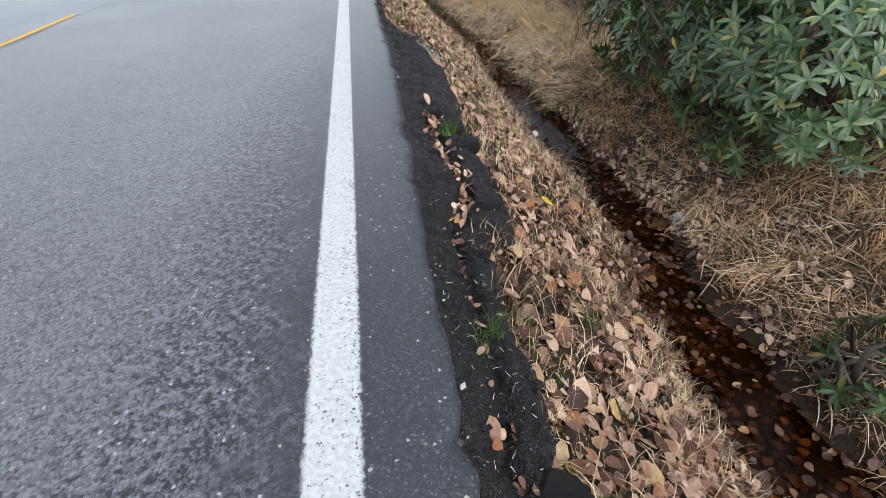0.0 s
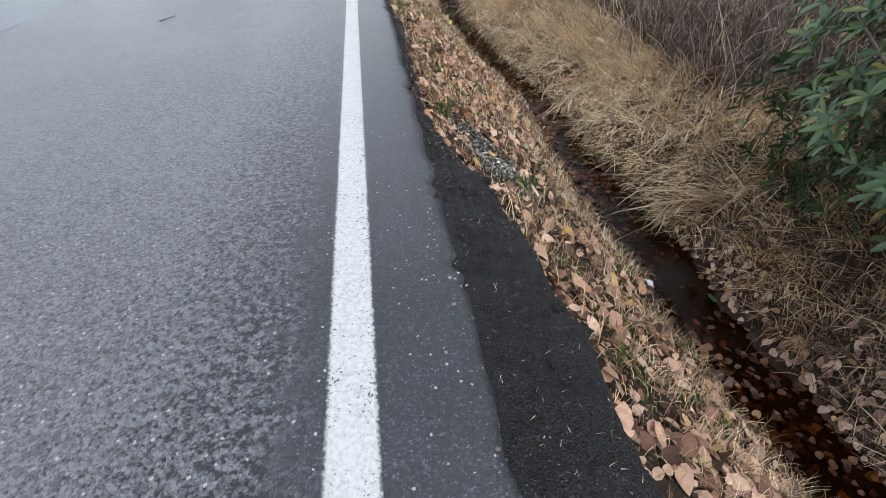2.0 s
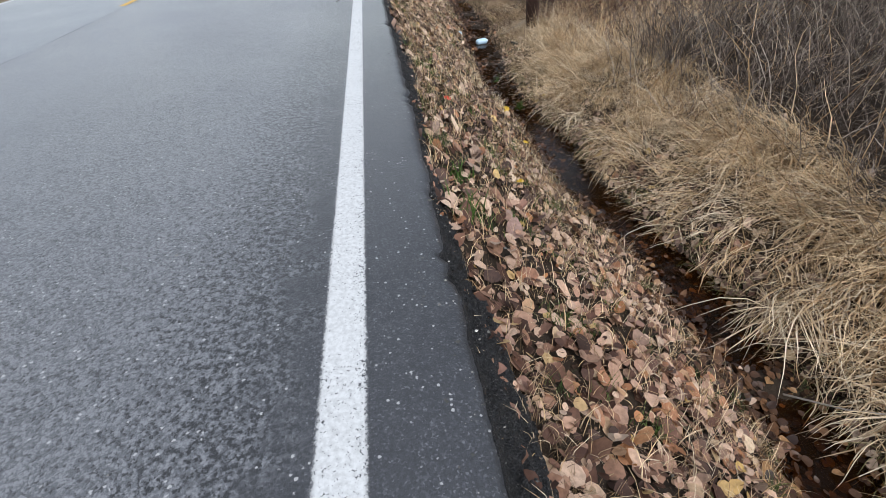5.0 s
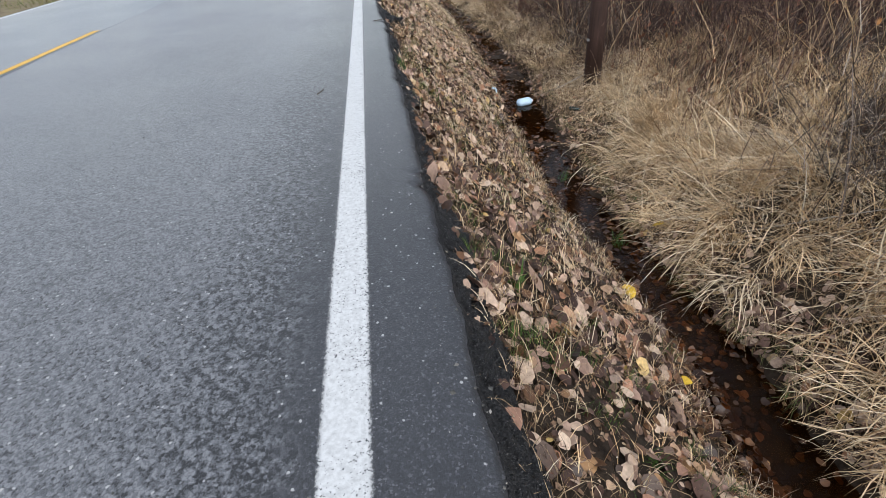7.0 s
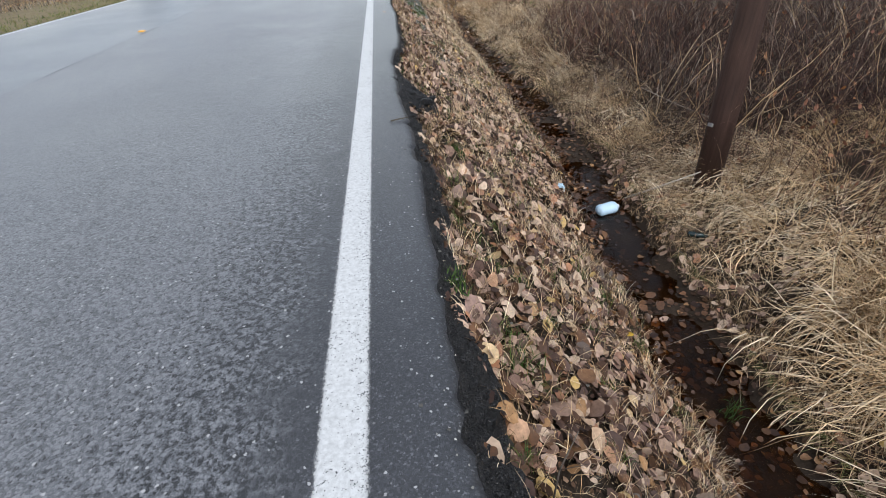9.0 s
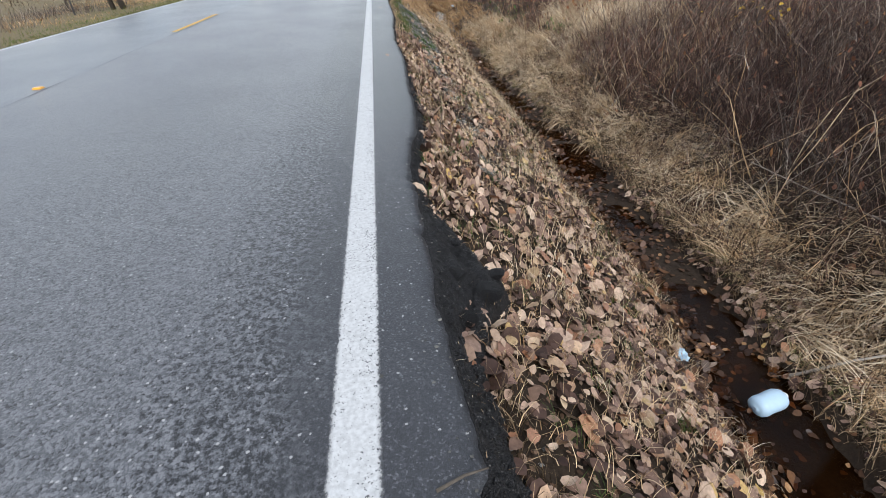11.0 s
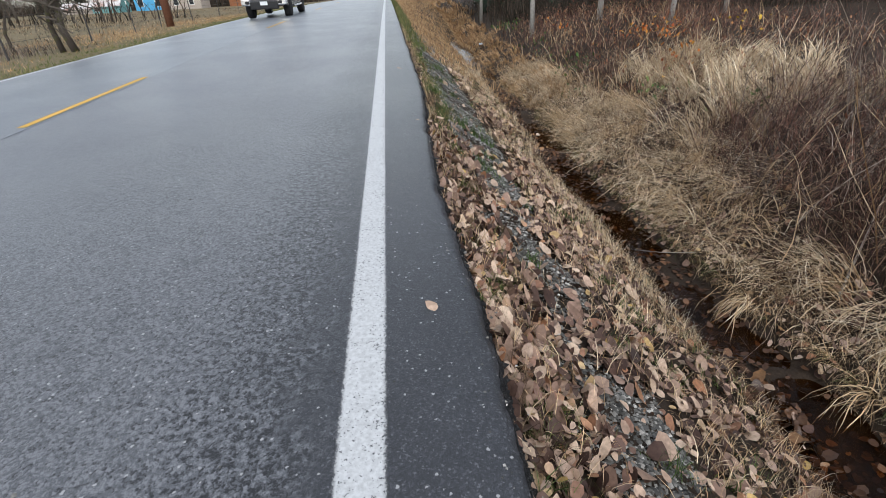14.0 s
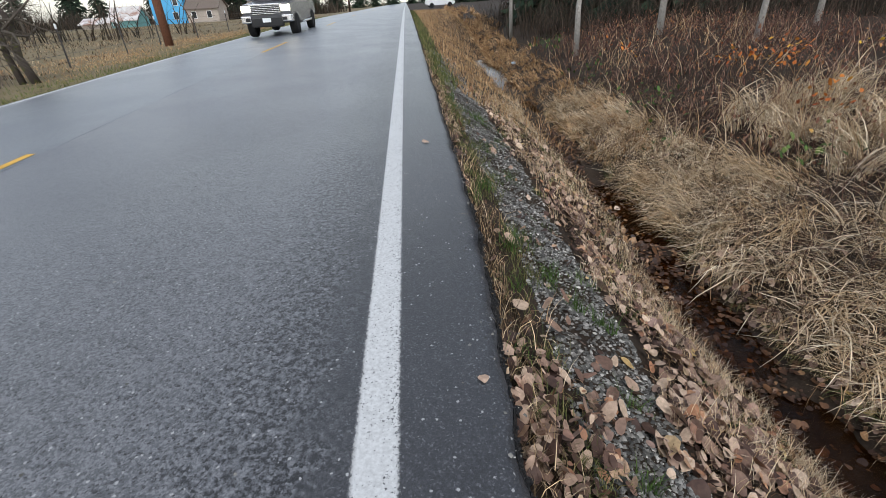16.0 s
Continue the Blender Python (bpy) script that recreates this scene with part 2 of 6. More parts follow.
STRAW = [(0.0, (0.20, 0.12, 0.06)), (0.25, (0.52, 0.35, 0.19)), (0.6, (0.78, 0.57, 0.34)), (1.0, (0.90, 0.73, 0.49))]
M_ASPHALT = asphalt_material()
M_EDGE = edge_material()
M_WHITE = paint_material("white_paint", (0.59, 0.60, 0.60), 0.077)
M_WHITE_FAR = paint_material("white_paint_far", (0.66, 0.67, 0.67), 0.06, 0.0)
M_YELLOW = paint_material("yellow_paint", (0.72, 0.42, 0.05), 0.055)
M_SOIL = soil_material()
M_WATER = water_material()
M_STRAW = island_material("straw", STRAW, 0.7, 0.15)
M_STRAW_PALE = island_material("pale_straw", [(0.0, (0.36, 0.25, 0.145)), (0.4, (0.76, 0.59, 0.39)), (1.0, (0.90, 0.79, 0.60))], 0.65, 0.2)
M_STRAW_ORANGE = island_material("orange_straw", [(0.0, (0.24, 0.135, 0.065)), (0.5, (0.52, 0.32, 0.165)), (1.0, (0.72, 0.51, 0.29))], 0.7, 0.15)
M_RUST = island_material("rust_stalks", [(0.0, (0.036, 0.021, 0.016)), (0.45, (0.12, 0.066, 0.050)), (0.8, (0.27, 0.160, 0.115)), (1.0, (0.58, 0.43, 0.31))], 0.8)
M_RUSSET = island_material("russet_brush", [(0.0, (0.028, 0.016, 0.012)), (0.45, (0.10, 0.050, 0.040)), (0.82, (0.25, 0.135, 0.10)), (1.0, (0.56, 0.42, 0.31))], 0.8)
M_DARK_BRUSH = island_material("dark_brush", [(0.0, (0.018, 0.010, 0.009)), (0.5, (0.058, 0.031, 0.027)), (0.85, (0.14, 0.080, 0.062)), (1.0, (0.45, 0.34, 0.26))], 0.8)
M_TWIG = island_material("twigs", [(0.0, (0.036, 0.028, 0.023)), (0.45, (0.11, 0.086, 0.072)), (0.8, (0.26, 0.21, 0.175)), (1.0, (0.56, 0.49, 0.41))], 0.8)
M_LEAF = island_material("fallen_leaf", [(0.0, (0.048, 0.027, 0.021)), (0.26, (0.115, 0.066, 0.050)), (0.40, (0.29, 0.186, 0.138)), (0.56, (0.486, 0.343, 0.256)), (0.74, (0.650, 0.500, 0.375)), (0.83, (0.259, 0.167, 0.139)), (0.91, (0.406, 0.197, 0.105)), (0.965, (0.606, 0.463, 0.322)), (1.0, (0.556, 0.374, 0.120))], 0.6, 0.3, 45)
M_WARM_LEAF = island_material("russet_leaf", [(0.0, (0.046, 0.023, 0.016)), (0.26, (0.125, 0.060, 0.040)), (0.40, (0.30, 0.165, 0.108)), (0.57, (0.482, 0.305, 0.215)), (0.75, (0.614, 0.440, 0.325)), (0.84, (0.249, 0.135, 0.100)), (0.92, (0.411, 0.184, 0.079)), (0.965, (0.557, 0.409, 0.269)), (1.0, (0.533, 0.340, 0.096))], 0.6, 0.3, 45)
M_WET_LEAF = island_material("sodden_leaf", [(0.0, (0.03, 0.014, 0.008)), (0.5, (0.085, 0.042, 0.022)), (0.9, (0.17, 0.085, 0.042)), (1.0, (0.42, 0.24, 0.11))], 0.4, 0.35, 45)
M_GREEN = island_material("green_blade", [(0.0, (0.035, 0.075, 0.018)), (0.6, (0.075, 0.14, 0.032)), (1.0, (0.16, 0.22, 0.06))], 0.6)
M_MOSSY = island_material("verge_grass", [(0.0, (0.07, 0.10, 0.03)), (0.5, (0.15, 0.17, 0.06)), (1.0, (0.30, 0.26, 0.12))], 0.7)
M_GRAVEL = island_material("gravel", [(0.0, (0.047, 0.047, 0.045)), (0.5, (0.128, 0.127, 0.116)), (0.88, (0.297, 0.290, 0.270)), (1.0, (0.648, 0.634, 0.594))], 0.6, 0.4, 80)
M_RHODO = island_material("evergreen_leaf", [(0.0, (0.028, 0.060, 0.024)), (0.5, (0.062, 0.118, 0.046)), (0.86, (0.110, 0.170, 0.070)), (0.96, (0.18, 0.21, 0.065)), (1.0, (0.33, 0.25, 0.045))], 0.38, 0.5, 30)
M_YELLOW_LEAF = island_material("yellow_leaf", [(0.0, (0.62, 0.36, 0.03)), (1.0, (0.70, 0.50, 0.06))], 0.5)
M_THATCH = island_material("thatch", [(0.0, (0.03, 0.02, 0.012)), (0.4, (0.11, 0.075, 0.046)), (0.75, (0.34, 0.245, 0.15)), (1.0, (0.64, 0.50, 0.34))], 0.75, 0.1)
M_NEEDLE = island_material("conifer_needles", [(0.0, (0.010, 0.022, 0.014)), (0.6, (0.022, 0.045, 0.026)), (1.0, (0.045, 0.075, 0.04))], 0.7)
M_ORANGE_LEAF = island_material("orange_leaf", [(0.0, (0.42, 0.10, 0.03)), (0.5, (0.58, 0.20, 0.04)), (1.0, (0.60, 0.36, 0.06))], 0.55)
M_BITS = island_material("leaf_bits", [(0.0, (0.05, 0.028, 0.018)), (0.5, (0.16, 0.095, 0.06)), (0.85, (0.32, 0.21, 0.14)), (1.0, (0.5, 0.38, 0.26))], 0.7)
M_UNDER = island_material("dark_undergrowth", [(0.0, (0.018, 0.018, 0.012)), (0.5, (0.05, 0.04, 0.03)), (1.0, (0.12, 0.085, 0.062))], 0.8)
M_BARK = plain_material("bark", (0.10, 0.085, 0.07), 0.85, 0.2, 30, 0.4)


# ---- geometry helpers ----
def mesh_arrays(name, verts, tris, material, smooth_shade=False):
    me = bpy.data.meshes.new(name)
    verts, tris = np.asarray(verts, np.float32), np.asarray(tris, np.int32)
    me.vertices.add(len(verts))
    me.vertices.foreach_set("co", verts.ravel())
    me.loops.add(tris.size)
    me.loops.foreach_set("vertex_index", tris.ravel())
    me.polygons.add(len(tris))
    me.polygons.foreach_set("loop_start", np.arange(0, tris.size, 3, dtype=np.int32))
    me.polygons.foreach_set("loop_total", np.full(len(tris), 3, np.int32))
    if smooth_shade:
        me.polygons.foreach_set("use_smooth", np.ones(len(tris), bool))
    me.update()
    me.validate()
    me.materials.append(material)
    return me


def thing(name, me, label="", category="", kind="", group="", m=None):
    ob = new(name, me)
    if m is not None:
        ob.matrix_basis = m
    return tagged(ob, label, category, group, kind)


def part(name, data, material, parent, label="", m=None):
    """One mesh under a thing or a part; data is a bmesh or a mesh."""
    if isinstance(data, bmesh.types.BMesh):
        me = bpy.data.meshes.new(name)
        data.to_mesh(me)
        data.free()
        me.materials.append(material)
    else:
        me = data
    ob = new(name, me)
    ob.parent = parent
    if m is not None:
        ob.matrix_basis = m
    if label:
        ob["label"] = label
    return ob


def grid_mesh(name, xs, ys, zfun, material, smooth_shade=True):
    X, Y = np.meshgrid(xs, ys)
    V = np.stack([X, Y, zfun(X, Y)], -1).reshape(-1, 3)
    nx, ny = len(xs), len(ys)
    i = (np.arange(ny - 1)[:, None] * nx + np.arange(nx - 1)[None]).ravel()
    T = np.concatenate([np.stack([i, i + 1, i + nx + 1], -1), np.stack([i, i + nx + 1, i + nx], -1)])
    return mesh_arrays(name, V, T, material, smooth_shade)


rng = np.random.default_rng(7)


def wave(x, y, seed, scale):
    """Cheap smooth noise in about -1..1 from summed sines."""
    r = np.random.default_rng(seed)
    out = 0
    for k in range(5):
        a, f, p = r.uniform(0, 6.28), scale * 1.7 ** k * r.uniform(0.8, 1.2), r.uniform(0, 6.28)
        out = out + np.sin((x * np.cos(a) + y * np.sin(a)) * f + p) * 0.62 ** k
    return out / 2.0


def channel(y):
    """Middle of the ditch."""
    return np.interp(y, [-30, -6, -4.3, -2.4, 0, 2, 4, 7.4, 10, 11.5, 13.5, 15.7, 17.5, 19.5, 21, 23, 25, 28, 33, 43, 60], [2.4, 2.5, 2.58, 2.75, 2.78, 2.78, 2.85, 2.62, 2.5, 2.5, 2.72, 2.95, 3.05, 3.15, 3.1, 3.05, 3.1, 3.25, 3.38, 3.6, 4.2]) + 0.04 * np.sin(y * 1.7) + 0.03 * np.sin(y * 4.1 + 1)


def edge(y):
    """Ragged right edge of the asphalt."""
    e = np.interp(y, [-30, -5.2, -4.4, -3.3, -2.2, 0.3, 3, 7.3, 8.3, 10, 12.8, 13.6, 15.4, 16.1, 17.5, 18.5, 19.2, 20.5, 21.8, 23, 24.5, 28, 60], [0.34, 0.345, 0.38, 0.42, 0.425, 0.44, 0.44, 0.425, 0.405, 0.387, 0.382, 0.325, 0.33, 0.43, 0.465, 0.49, 0.487, 0.43, 0.475, 0.52, 0.55, 0.53, 0.5])
    steps = np.round(wave(y, 0 * y, 6, 7.0) * 2.2) / 2.2
    torn = np.clip(wave(y, 0 * y, 7, 11.0) - 0.35, 0, 1) * np.interp(y, [-30, 14.6, 16.5, 60], [1, 1, 0.3, 0.2])
    return e + 0.012 * wave(y, 0 * y, 3, 2.2) + 0.008 * wave(y, 0 * y, 4, 14.0) + 0.004 * wave(y, 0 * y, 5, 45.0) + 0.005 * steps - 0.05 * torn


def lip(y):
    """Width of the crumbling asphalt shelf below the edge."""
    w = np.interp(y, [-30, -7, -4.75, -4.55, -3.8, -3.5, -2.6, -1.9, -1.3, -0.7, -0.2, 0.5, 1.4, 2.4, 3.3, 4.8, 7.0, 7.8, 8.1, 9, 10.3, 10.7, 13.4, 14.07, 14.3, 14.7, 15.6, 17.4, 19.2, 60], [0.26, 0.27, 0.28, 0.47, 0.48, 0.38, 0.46, 0.48, 0.45, 0.34, 0.14, 0.08, 0.15, 0.17, 0.10, 0.06, 0.17, 0.18, 0.12, 0.11, 0.19, 0.12, 0.13, 0.35, 0.31, 0.12, 0.10, 0.08, 0.03, 0.03])
    return np.maximum(w + 0.028 * wave(y, 0 * y, 8, 4.0) * np.clip(w / 0.2, 0, 1) + 0.012 * wave(y, 0 * y, 9, 17.0), 0.025)


def flat(y):
    """Width of the wet level bottom beyond the channel."""
    return np.interp(y, [-30, 4, 8, 11, 15, 20, 23, 26, 60], [0, 0, 0.2, 0.65, 1.0, 0.95, 0.45, 0.05, 0])


WATER = -1.86


def drop(y):
    """The land falls away gently ahead."""
    y = np.asarray(y, float)
    return -0.00022 * np.clip(y - 25, 0, 50) ** 2 - 0.022 * np.clip(y - 75, 0, None)


def ground_z(x, y):
    x, y = np.asarray(x, float), np.asarray(y, float)
    c, e = channel(y), edge(y)
    lw = 0.30 + 0.13 * wave(y, 0 * y, 15, 2.6) + 0.06 * wave(y, 0 * y, 16, 9.0)
    rw = 0.31 + 0.12 * wave(y, 0 * y, 17, 2.3) + 0.06 * wave(y, 0 * y, 18, 8.0)
    fw = flat(y)
    s = np.clip((x - e) / (c - lw - e), 0, 1)
    slope = -0.13 - 1.72 * (0.80 * s + 0.20 * s * s)
    t = np.clip(x - (c + rw + fw), 0, None)
    rise = np.interp(t, [0, 0.12, 0.6, 1.3, 2.4, 4.0, 7.0, 14, 40], [0, 0.10, 0.30, 0.55, 0.95, 1.3, 1.5, 1.55, 1.6])
    level = np.clip((x - c - rw) / 0.15, 0, 1) * (fw > 0.05) * 0.085
    z = np.where(x < c - lw, slope, np.where(x < c + rw, -1.85, -1.85 + level + rise))
    bed = np.clip(1 - np.abs(x - c) / 0.5, 0, 1)
    shallow = sum(np.exp(-((y - a) / w) ** 2) * k for a, w, k in ((3.5, 0.35, 1.0), (-3.2, 0.3, 0.5), (6.2, 0.35, 0.75), (9.3, 0.4, 0.65), (12.4, 0.35, 0.8), (23.6, 0.45, 0.75), (26.1, 0.5, 0.85), (14.95, 0.35, 0.8), (16.4, 0.7, 1.0), (18.0, 0.5, 0.9), (20.2, 0.4, 0.9), (21.8, 0.5, 0.8), (-1.0, 0.2, 0.4), (29.0, 0.6, 0.9), (31, 2.4, 1.2), (36, 3.0, 1.2)))
    z = z - 0.12 * bed + 0.15 * bed * shallow
    rough = np.clip((x - e - 0.05) / 0.4, 0, 1)
    z = z + rough * (0.04 * wave(x, y, 11, 3.0) + 0.03 * wave(x, y, 12, 9.0)) + np.clip((x - c - 1 - fw) / 2, 0, 1) * np.clip((11 - x) / 3, 0, 1) * 0.10 * wave(x, y, 13, 1.1)
    left = np.interp(-x, [6.9, 7.6, 9, 11, 14, 40, 200], [-0.25, -0.24, -0.36, -0.45, -0.6, -0.7, -0.4])
    z = np.where(x < -3, left + np.where(x < -7.7, 0.03 * wave(x, y, 14, 1.5), 0), z)
    z = np.where((x >= -7.2) & (x <= e - 0.05), np.minimum(z, -0.25), z)
    # the ditch fades out far ahead and behind
    far = np.clip((y - 45) / 30, 0, 1)
    return np.where(x > e - 0.05, z * (1 - far) - 0.35 * far, z) + drop(y)


# ---- ground, water, road ----
gx = np.concatenate([np.linspace(-1500, -60, 12), np.linspace(-50, -14, 10), np.linspace(-13, -7, 14), [-5, -2, 0.2], np.arange(0.32, 5.0, 0.06), np.arange(5.1, 9, 0.25), np.linspace(9.5, 40, 16), np.linspace(60, 1500, 10)])
gy = np.concatenate([np.linspace(-1500, -30, 8), np.linspace(-20, -9, 8), np.arange(-8, 32, 0.10), np.linspace(32.5, 60, 40), np.linspace(66, 200, 14), np.linspace(260, 3500, 10)])
ground = thing("ground", grid_mesh("ground", gx, gy, ground_z, M_SOIL), "brown soil verge, ditch banks and dull autumn field", "ground", "structure")

wy = np.arange(-14, 45, 0.15)
V = np.concatenate([np.stack([channel(wy) - 0.75, wy, 0 * wy + WATER], -1), np.stack([channel(wy) + 0.75 + flat(wy), wy, 0 * wy + WATER], -1)])
i = np.arange(len(wy) - 1)
k = len(wy)
T = np.concatenate([np.stack([i, i + k, i + k + 1], -1), np.stack([i, i + k + 1, i + 1], -1)])
thing("water", mesh_arrays("water", V, T, M_WATER), "shallow clear brown ditch water over sodden leaves", "water", "structure")


def camber(x):
    """The far lane falls away from the crown."""
    return np.where(x < -3.8, -0.045 * (-3.8 - x), 0.0)


def road_mesh():
    ys = np.concatenate([[-1500, -300, -60, -20], np.arange(-9, 30, 0.022), np.arange(30, 60, 0.5), np.arange(60, 100, 2), [110, 130, 200, 400, 900]])
    ys = np.round(ys, 3)
    xs = [-7.15, -5.5, -3.8, -2.5, -1.2, -0.3, 0.15]
    cols = [np.stack([0 * ys + x, ys, camber(0 * ys + x) + drop(ys)], -1) for x in xs]
    cols.insert(0, np.stack([0 * ys - 7.25, ys, drop(ys) - 0.32], -1))
    e = edge(ys)
    cols.append(np.stack([e - 0.07, ys, drop(ys)], -1))
    cols.append(np.stack([e - 0.035, ys, drop(ys) - 0.004], -1))
    cols.append(np.stack([e - 0.006 + 0.003 * wave(ys, 0 * ys, 22, 80), ys, drop(ys) - 0.018 + 0.004 * wave(ys, 0 * ys, 21, 20)], -1))
    cols.append(np.stack([e - 0.002, ys, drop(ys) - 0.06], -1))
    V = np.concatenate(cols)
    k, nc = len(ys), len(cols)
    i = (np.arange(nc - 1)[:, None] * k + np.arange(k - 1)[None]).ravel()
    T = np.concatenate([np.stack([i, i + k, i + k + 1], -1), np.stack([i, i + k + 1, i + 1], -1)])
    return mesh_arrays("road", V, T, M_ASPHALT, True)


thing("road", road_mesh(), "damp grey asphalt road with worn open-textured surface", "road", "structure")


def cleft(ys):
    """Where the crack along the shelf runs, as a share of its width, and how wide it gapes."""
    return 0.5 + 0.16 * wave(ys, 0 * ys, 35, 1.6), np.interp(ys, [-9, -5.4, -4.4, -3.7, -3.1, -2.9, 13.2, 13.6, 14.3, 14.5], [0.6, 0.7, 1.0, 1.0, 0.5, 0.0, 0.0, 0.4, 0.4, 0.0])


def shelf_z(f, x, ys):
    """Height of the broken shelf at a share f of its width."""
    w = lip(ys)
    fall = np.interp(f, [-0.2, 0.0, 0.05, 0.12, 0.4, 0.8, 0.95, 1.04, 1.12], [-0.04, -0.03, -0.045, -0.06, -0.10, -0.165, -0.20, -0.27, -0.42])
    fall = fall * np.interp(w, [0.03, 0.2, 0.5], [0.7, 1.0, 1.15])
    lumps = np.abs(wave(x, ys, 33, 11.0)) * 0.034 + np.abs(wave(x, ys, 34, 38.0)) * 0.018 + 0.006 * wave(x, ys, 36, 95.0)
    at, gape = cleft(ys)
    crack = np.exp(-((f - at) * w / (0.022 + 0.03 * gape)) ** 2) * gape
    step = (f > at) * 0.03 * gape
    return fall + (lumps - 0.02) * np.clip(f * 6, 0, 1) - 0.10 * crack - step


def edge_mesh():
    ys = np.arange(-9, 36, 0.016)
    e, w = edge(ys), lip(ys)
    cols = []
    for j, f in enumerate(np.concatenate([[-0.15, 0.0, 0.03], np.linspace(0.08, 1.0, 24), [1.05, 1.1]])):
        on = np.clip(f * 5, 0, 1)
        x = e + f * w + 0.010 * wave(ys, 0 * ys + f, 32, 24.0) * on
        zz = shelf_z(f, x, ys)
        if f < 0.96:
            zz = np.where(w > 0.15, np.maximum(zz, ground_z(x, ys) - 0.03), zz)
        cols.append(np.stack([x, ys, zz + drop(ys)], -1))
    V = np.concatenate(cols)
    k, nc = len(ys), len(cols)
    i = (np.arange(nc - 1)[:, None] * k + np.arange(k - 1)[None]).ravel()
    T = np.concatenate([np.stack([i, i + k, i + k + 1], -1), np.stack([i, i + k + 1, i + 1], -1)])
    return mesh_arrays("road_edge", V, T, M_EDGE)


thing("road_edge", edge_mesh(), "crumbling black broken asphalt edge above the ditch", "road edge", "structure")


def strip(name, x, half, y0, y1, material, z=0.004, curve=None):
    ys = np.arange(y0, y1 + 0.01, (y1 - y0) / max(2, int((y1 - y0) / 0.5)))
    cx = x if curve is None else curve(ys)
    h = half + 0.008
    V = np.concatenate([np.stack([0 * ys - h + cx, ys, 0 * ys], -1), np.stack([0 * ys + h + cx, ys, 0 * ys], -1)])
    V[:, 2] = z + camber(V[:, 0]) + drop(V[:, 1])
    V[:, 0] -= x
    k = len(ys)
    i = np.arange(k - 1)
    T = np.concatenate([np.stack([i, i + k, i + k + 1], -1), np.stack([i, i + k + 1, i + 1], -1)])
    me = mesh_arrays(name, V, T, material)
    ob = new(name, me)
    ob.location.x = x
    return ob


tagged(strip("edge_line", 0.0, 0.077, -20, 400, M_WHITE), "worn white painted edge line on asphalt", "road marking", "", "structure")
tagged(strip("edge_line", -7.0, 0.06, -20, 400, M_WHITE_FAR), "thin white painted edge line on the far lane", "road marking", "", "structure")
for y1 in (-10.6, 1.6, 13.78, 25.98, 38.2, 50.4, 62.6, 74.8, 87.0):
    tagged(strip("lane_dash", -3.8, 0.055, y1 - 3.05, y1, M_YELLOW), "yellow painted centre line dash", "road marking", "centre dashes", "structure")


M_SEAM = plain_material("worn_seam", (0.07, 0.073, 0.079), 0.6, 0.4, 6.0, 0.6)


def joint_mesh():
    ys = np.arange(-12, 95, 0.12)
    x = -3.68 + 0.03 * wave(ys, 0 * ys, 71, 0.7) + 0.008 * wave(ys, 0 * ys, 72, 7.0)
    w = np.clip(0.004 + 0.003 * wave(ys, 0 * ys, 73, 3.0), 0.0015, 0.010)
    z = drop(ys) + 0.003
    V = np.concatenate([np.stack([x - w, ys, z], -1), np.stack([x + w, ys, z], -1)])
    k = len(ys)
    i = np.arange(k - 1)
    T = np.concatenate([np.stack([i, i + k, i + k + 1], -1), np.stack([i, i + k + 1, i + 1], -1)])
    return mesh_arrays("road_joint", V, T, M_SEAM)


thing("road_joint", joint_mesh(), "dark seam between the two paved lanes", "road seam", "structure")
M_REFLECTOR = plain_material("amber_reflector", (0.75, 0.36, 0.03), 0.3, 0.5, 20, 0.1)
for y1 in (18.4,):
    marker = tagged(new("road_marker"), "small raised amber road reflector on the centre line", "road marking", "road markers")
    bm = bmesh.new()
    made = bmesh.ops.create_cube(bm, size=1.0)["verts"]
    for v in made:
        top = v.co.z > 0
        v.co = Vector((v.co.x * (0.07 if top else 0.1), v.co.y * (0.06 if top else 0.1), 0.018 if top else 0.0))
    part("lens", bm, M_REFLECTOR, marker)
    marker.location = (-3.8, y1, float(drop(y1)) + 0.001)


# ---- scattered growth ----
def blades(name, roots, az, height, width, bend, material, wob=0.0, segs=3, tilt=None):
    """Tapered bent blades or stalks, one flat strip each."""
    N = len(roots)
    t = np.linspace(0, 1, segs + 1)
    d = np.stack([np.cos(az), np.sin(az), 0 * az], -1)
    side = np.stack([-np.sin(az), np.cos(az), 0 * az], -1)
    cross = side
    lean = 0 * az if tilt is None else tilt
    tw = rng.uniform(0, 6.28, N)
    side = side * np.cos(tw)[:, None] + d * np.sin(tw)[:, None]
    pts = []
    for s in t:
        # a point along an arc that bends over by the given angle
        b = np.maximum(bend, 0.05)
        out = height * (np.cos(lean) - np.cos(lean + b * s)) / b
        up = height * (np.sin(lean + b * s) - np.sin(lean)) / b
        sway = wob * height * np.sin(s * 5.0 + tw) * s
        pts.append(roots + d * out[:, None] + cross * sway[:, None] + np.array([0, 0, 1.0]) * up[:, None])
    V = []
    for j, s in enumerate(t[:-1]):
        w = (width * (1 - 0.75 * s))[:, None] * 0.5
        V += [pts[j] - side * w, pts[j] + side * w]
    V.append(pts[-1])
    k = len(V)
    V = np.stack(V, 1).reshape(-1, 3)
    T = []
    for j in range(segs - 1):
        a = 2 * j
        T += [(a, a + 1, a + 3), (a, a + 3, a + 2)]
    a = 2 * (segs - 1)
    T.append((a, a + 1, a + 2))
    T = (np.arange(N)[:, None, None] * k + np.array(T)[None]).reshape(-1, 3)
    return mesh_arrays(name, V, T, material)


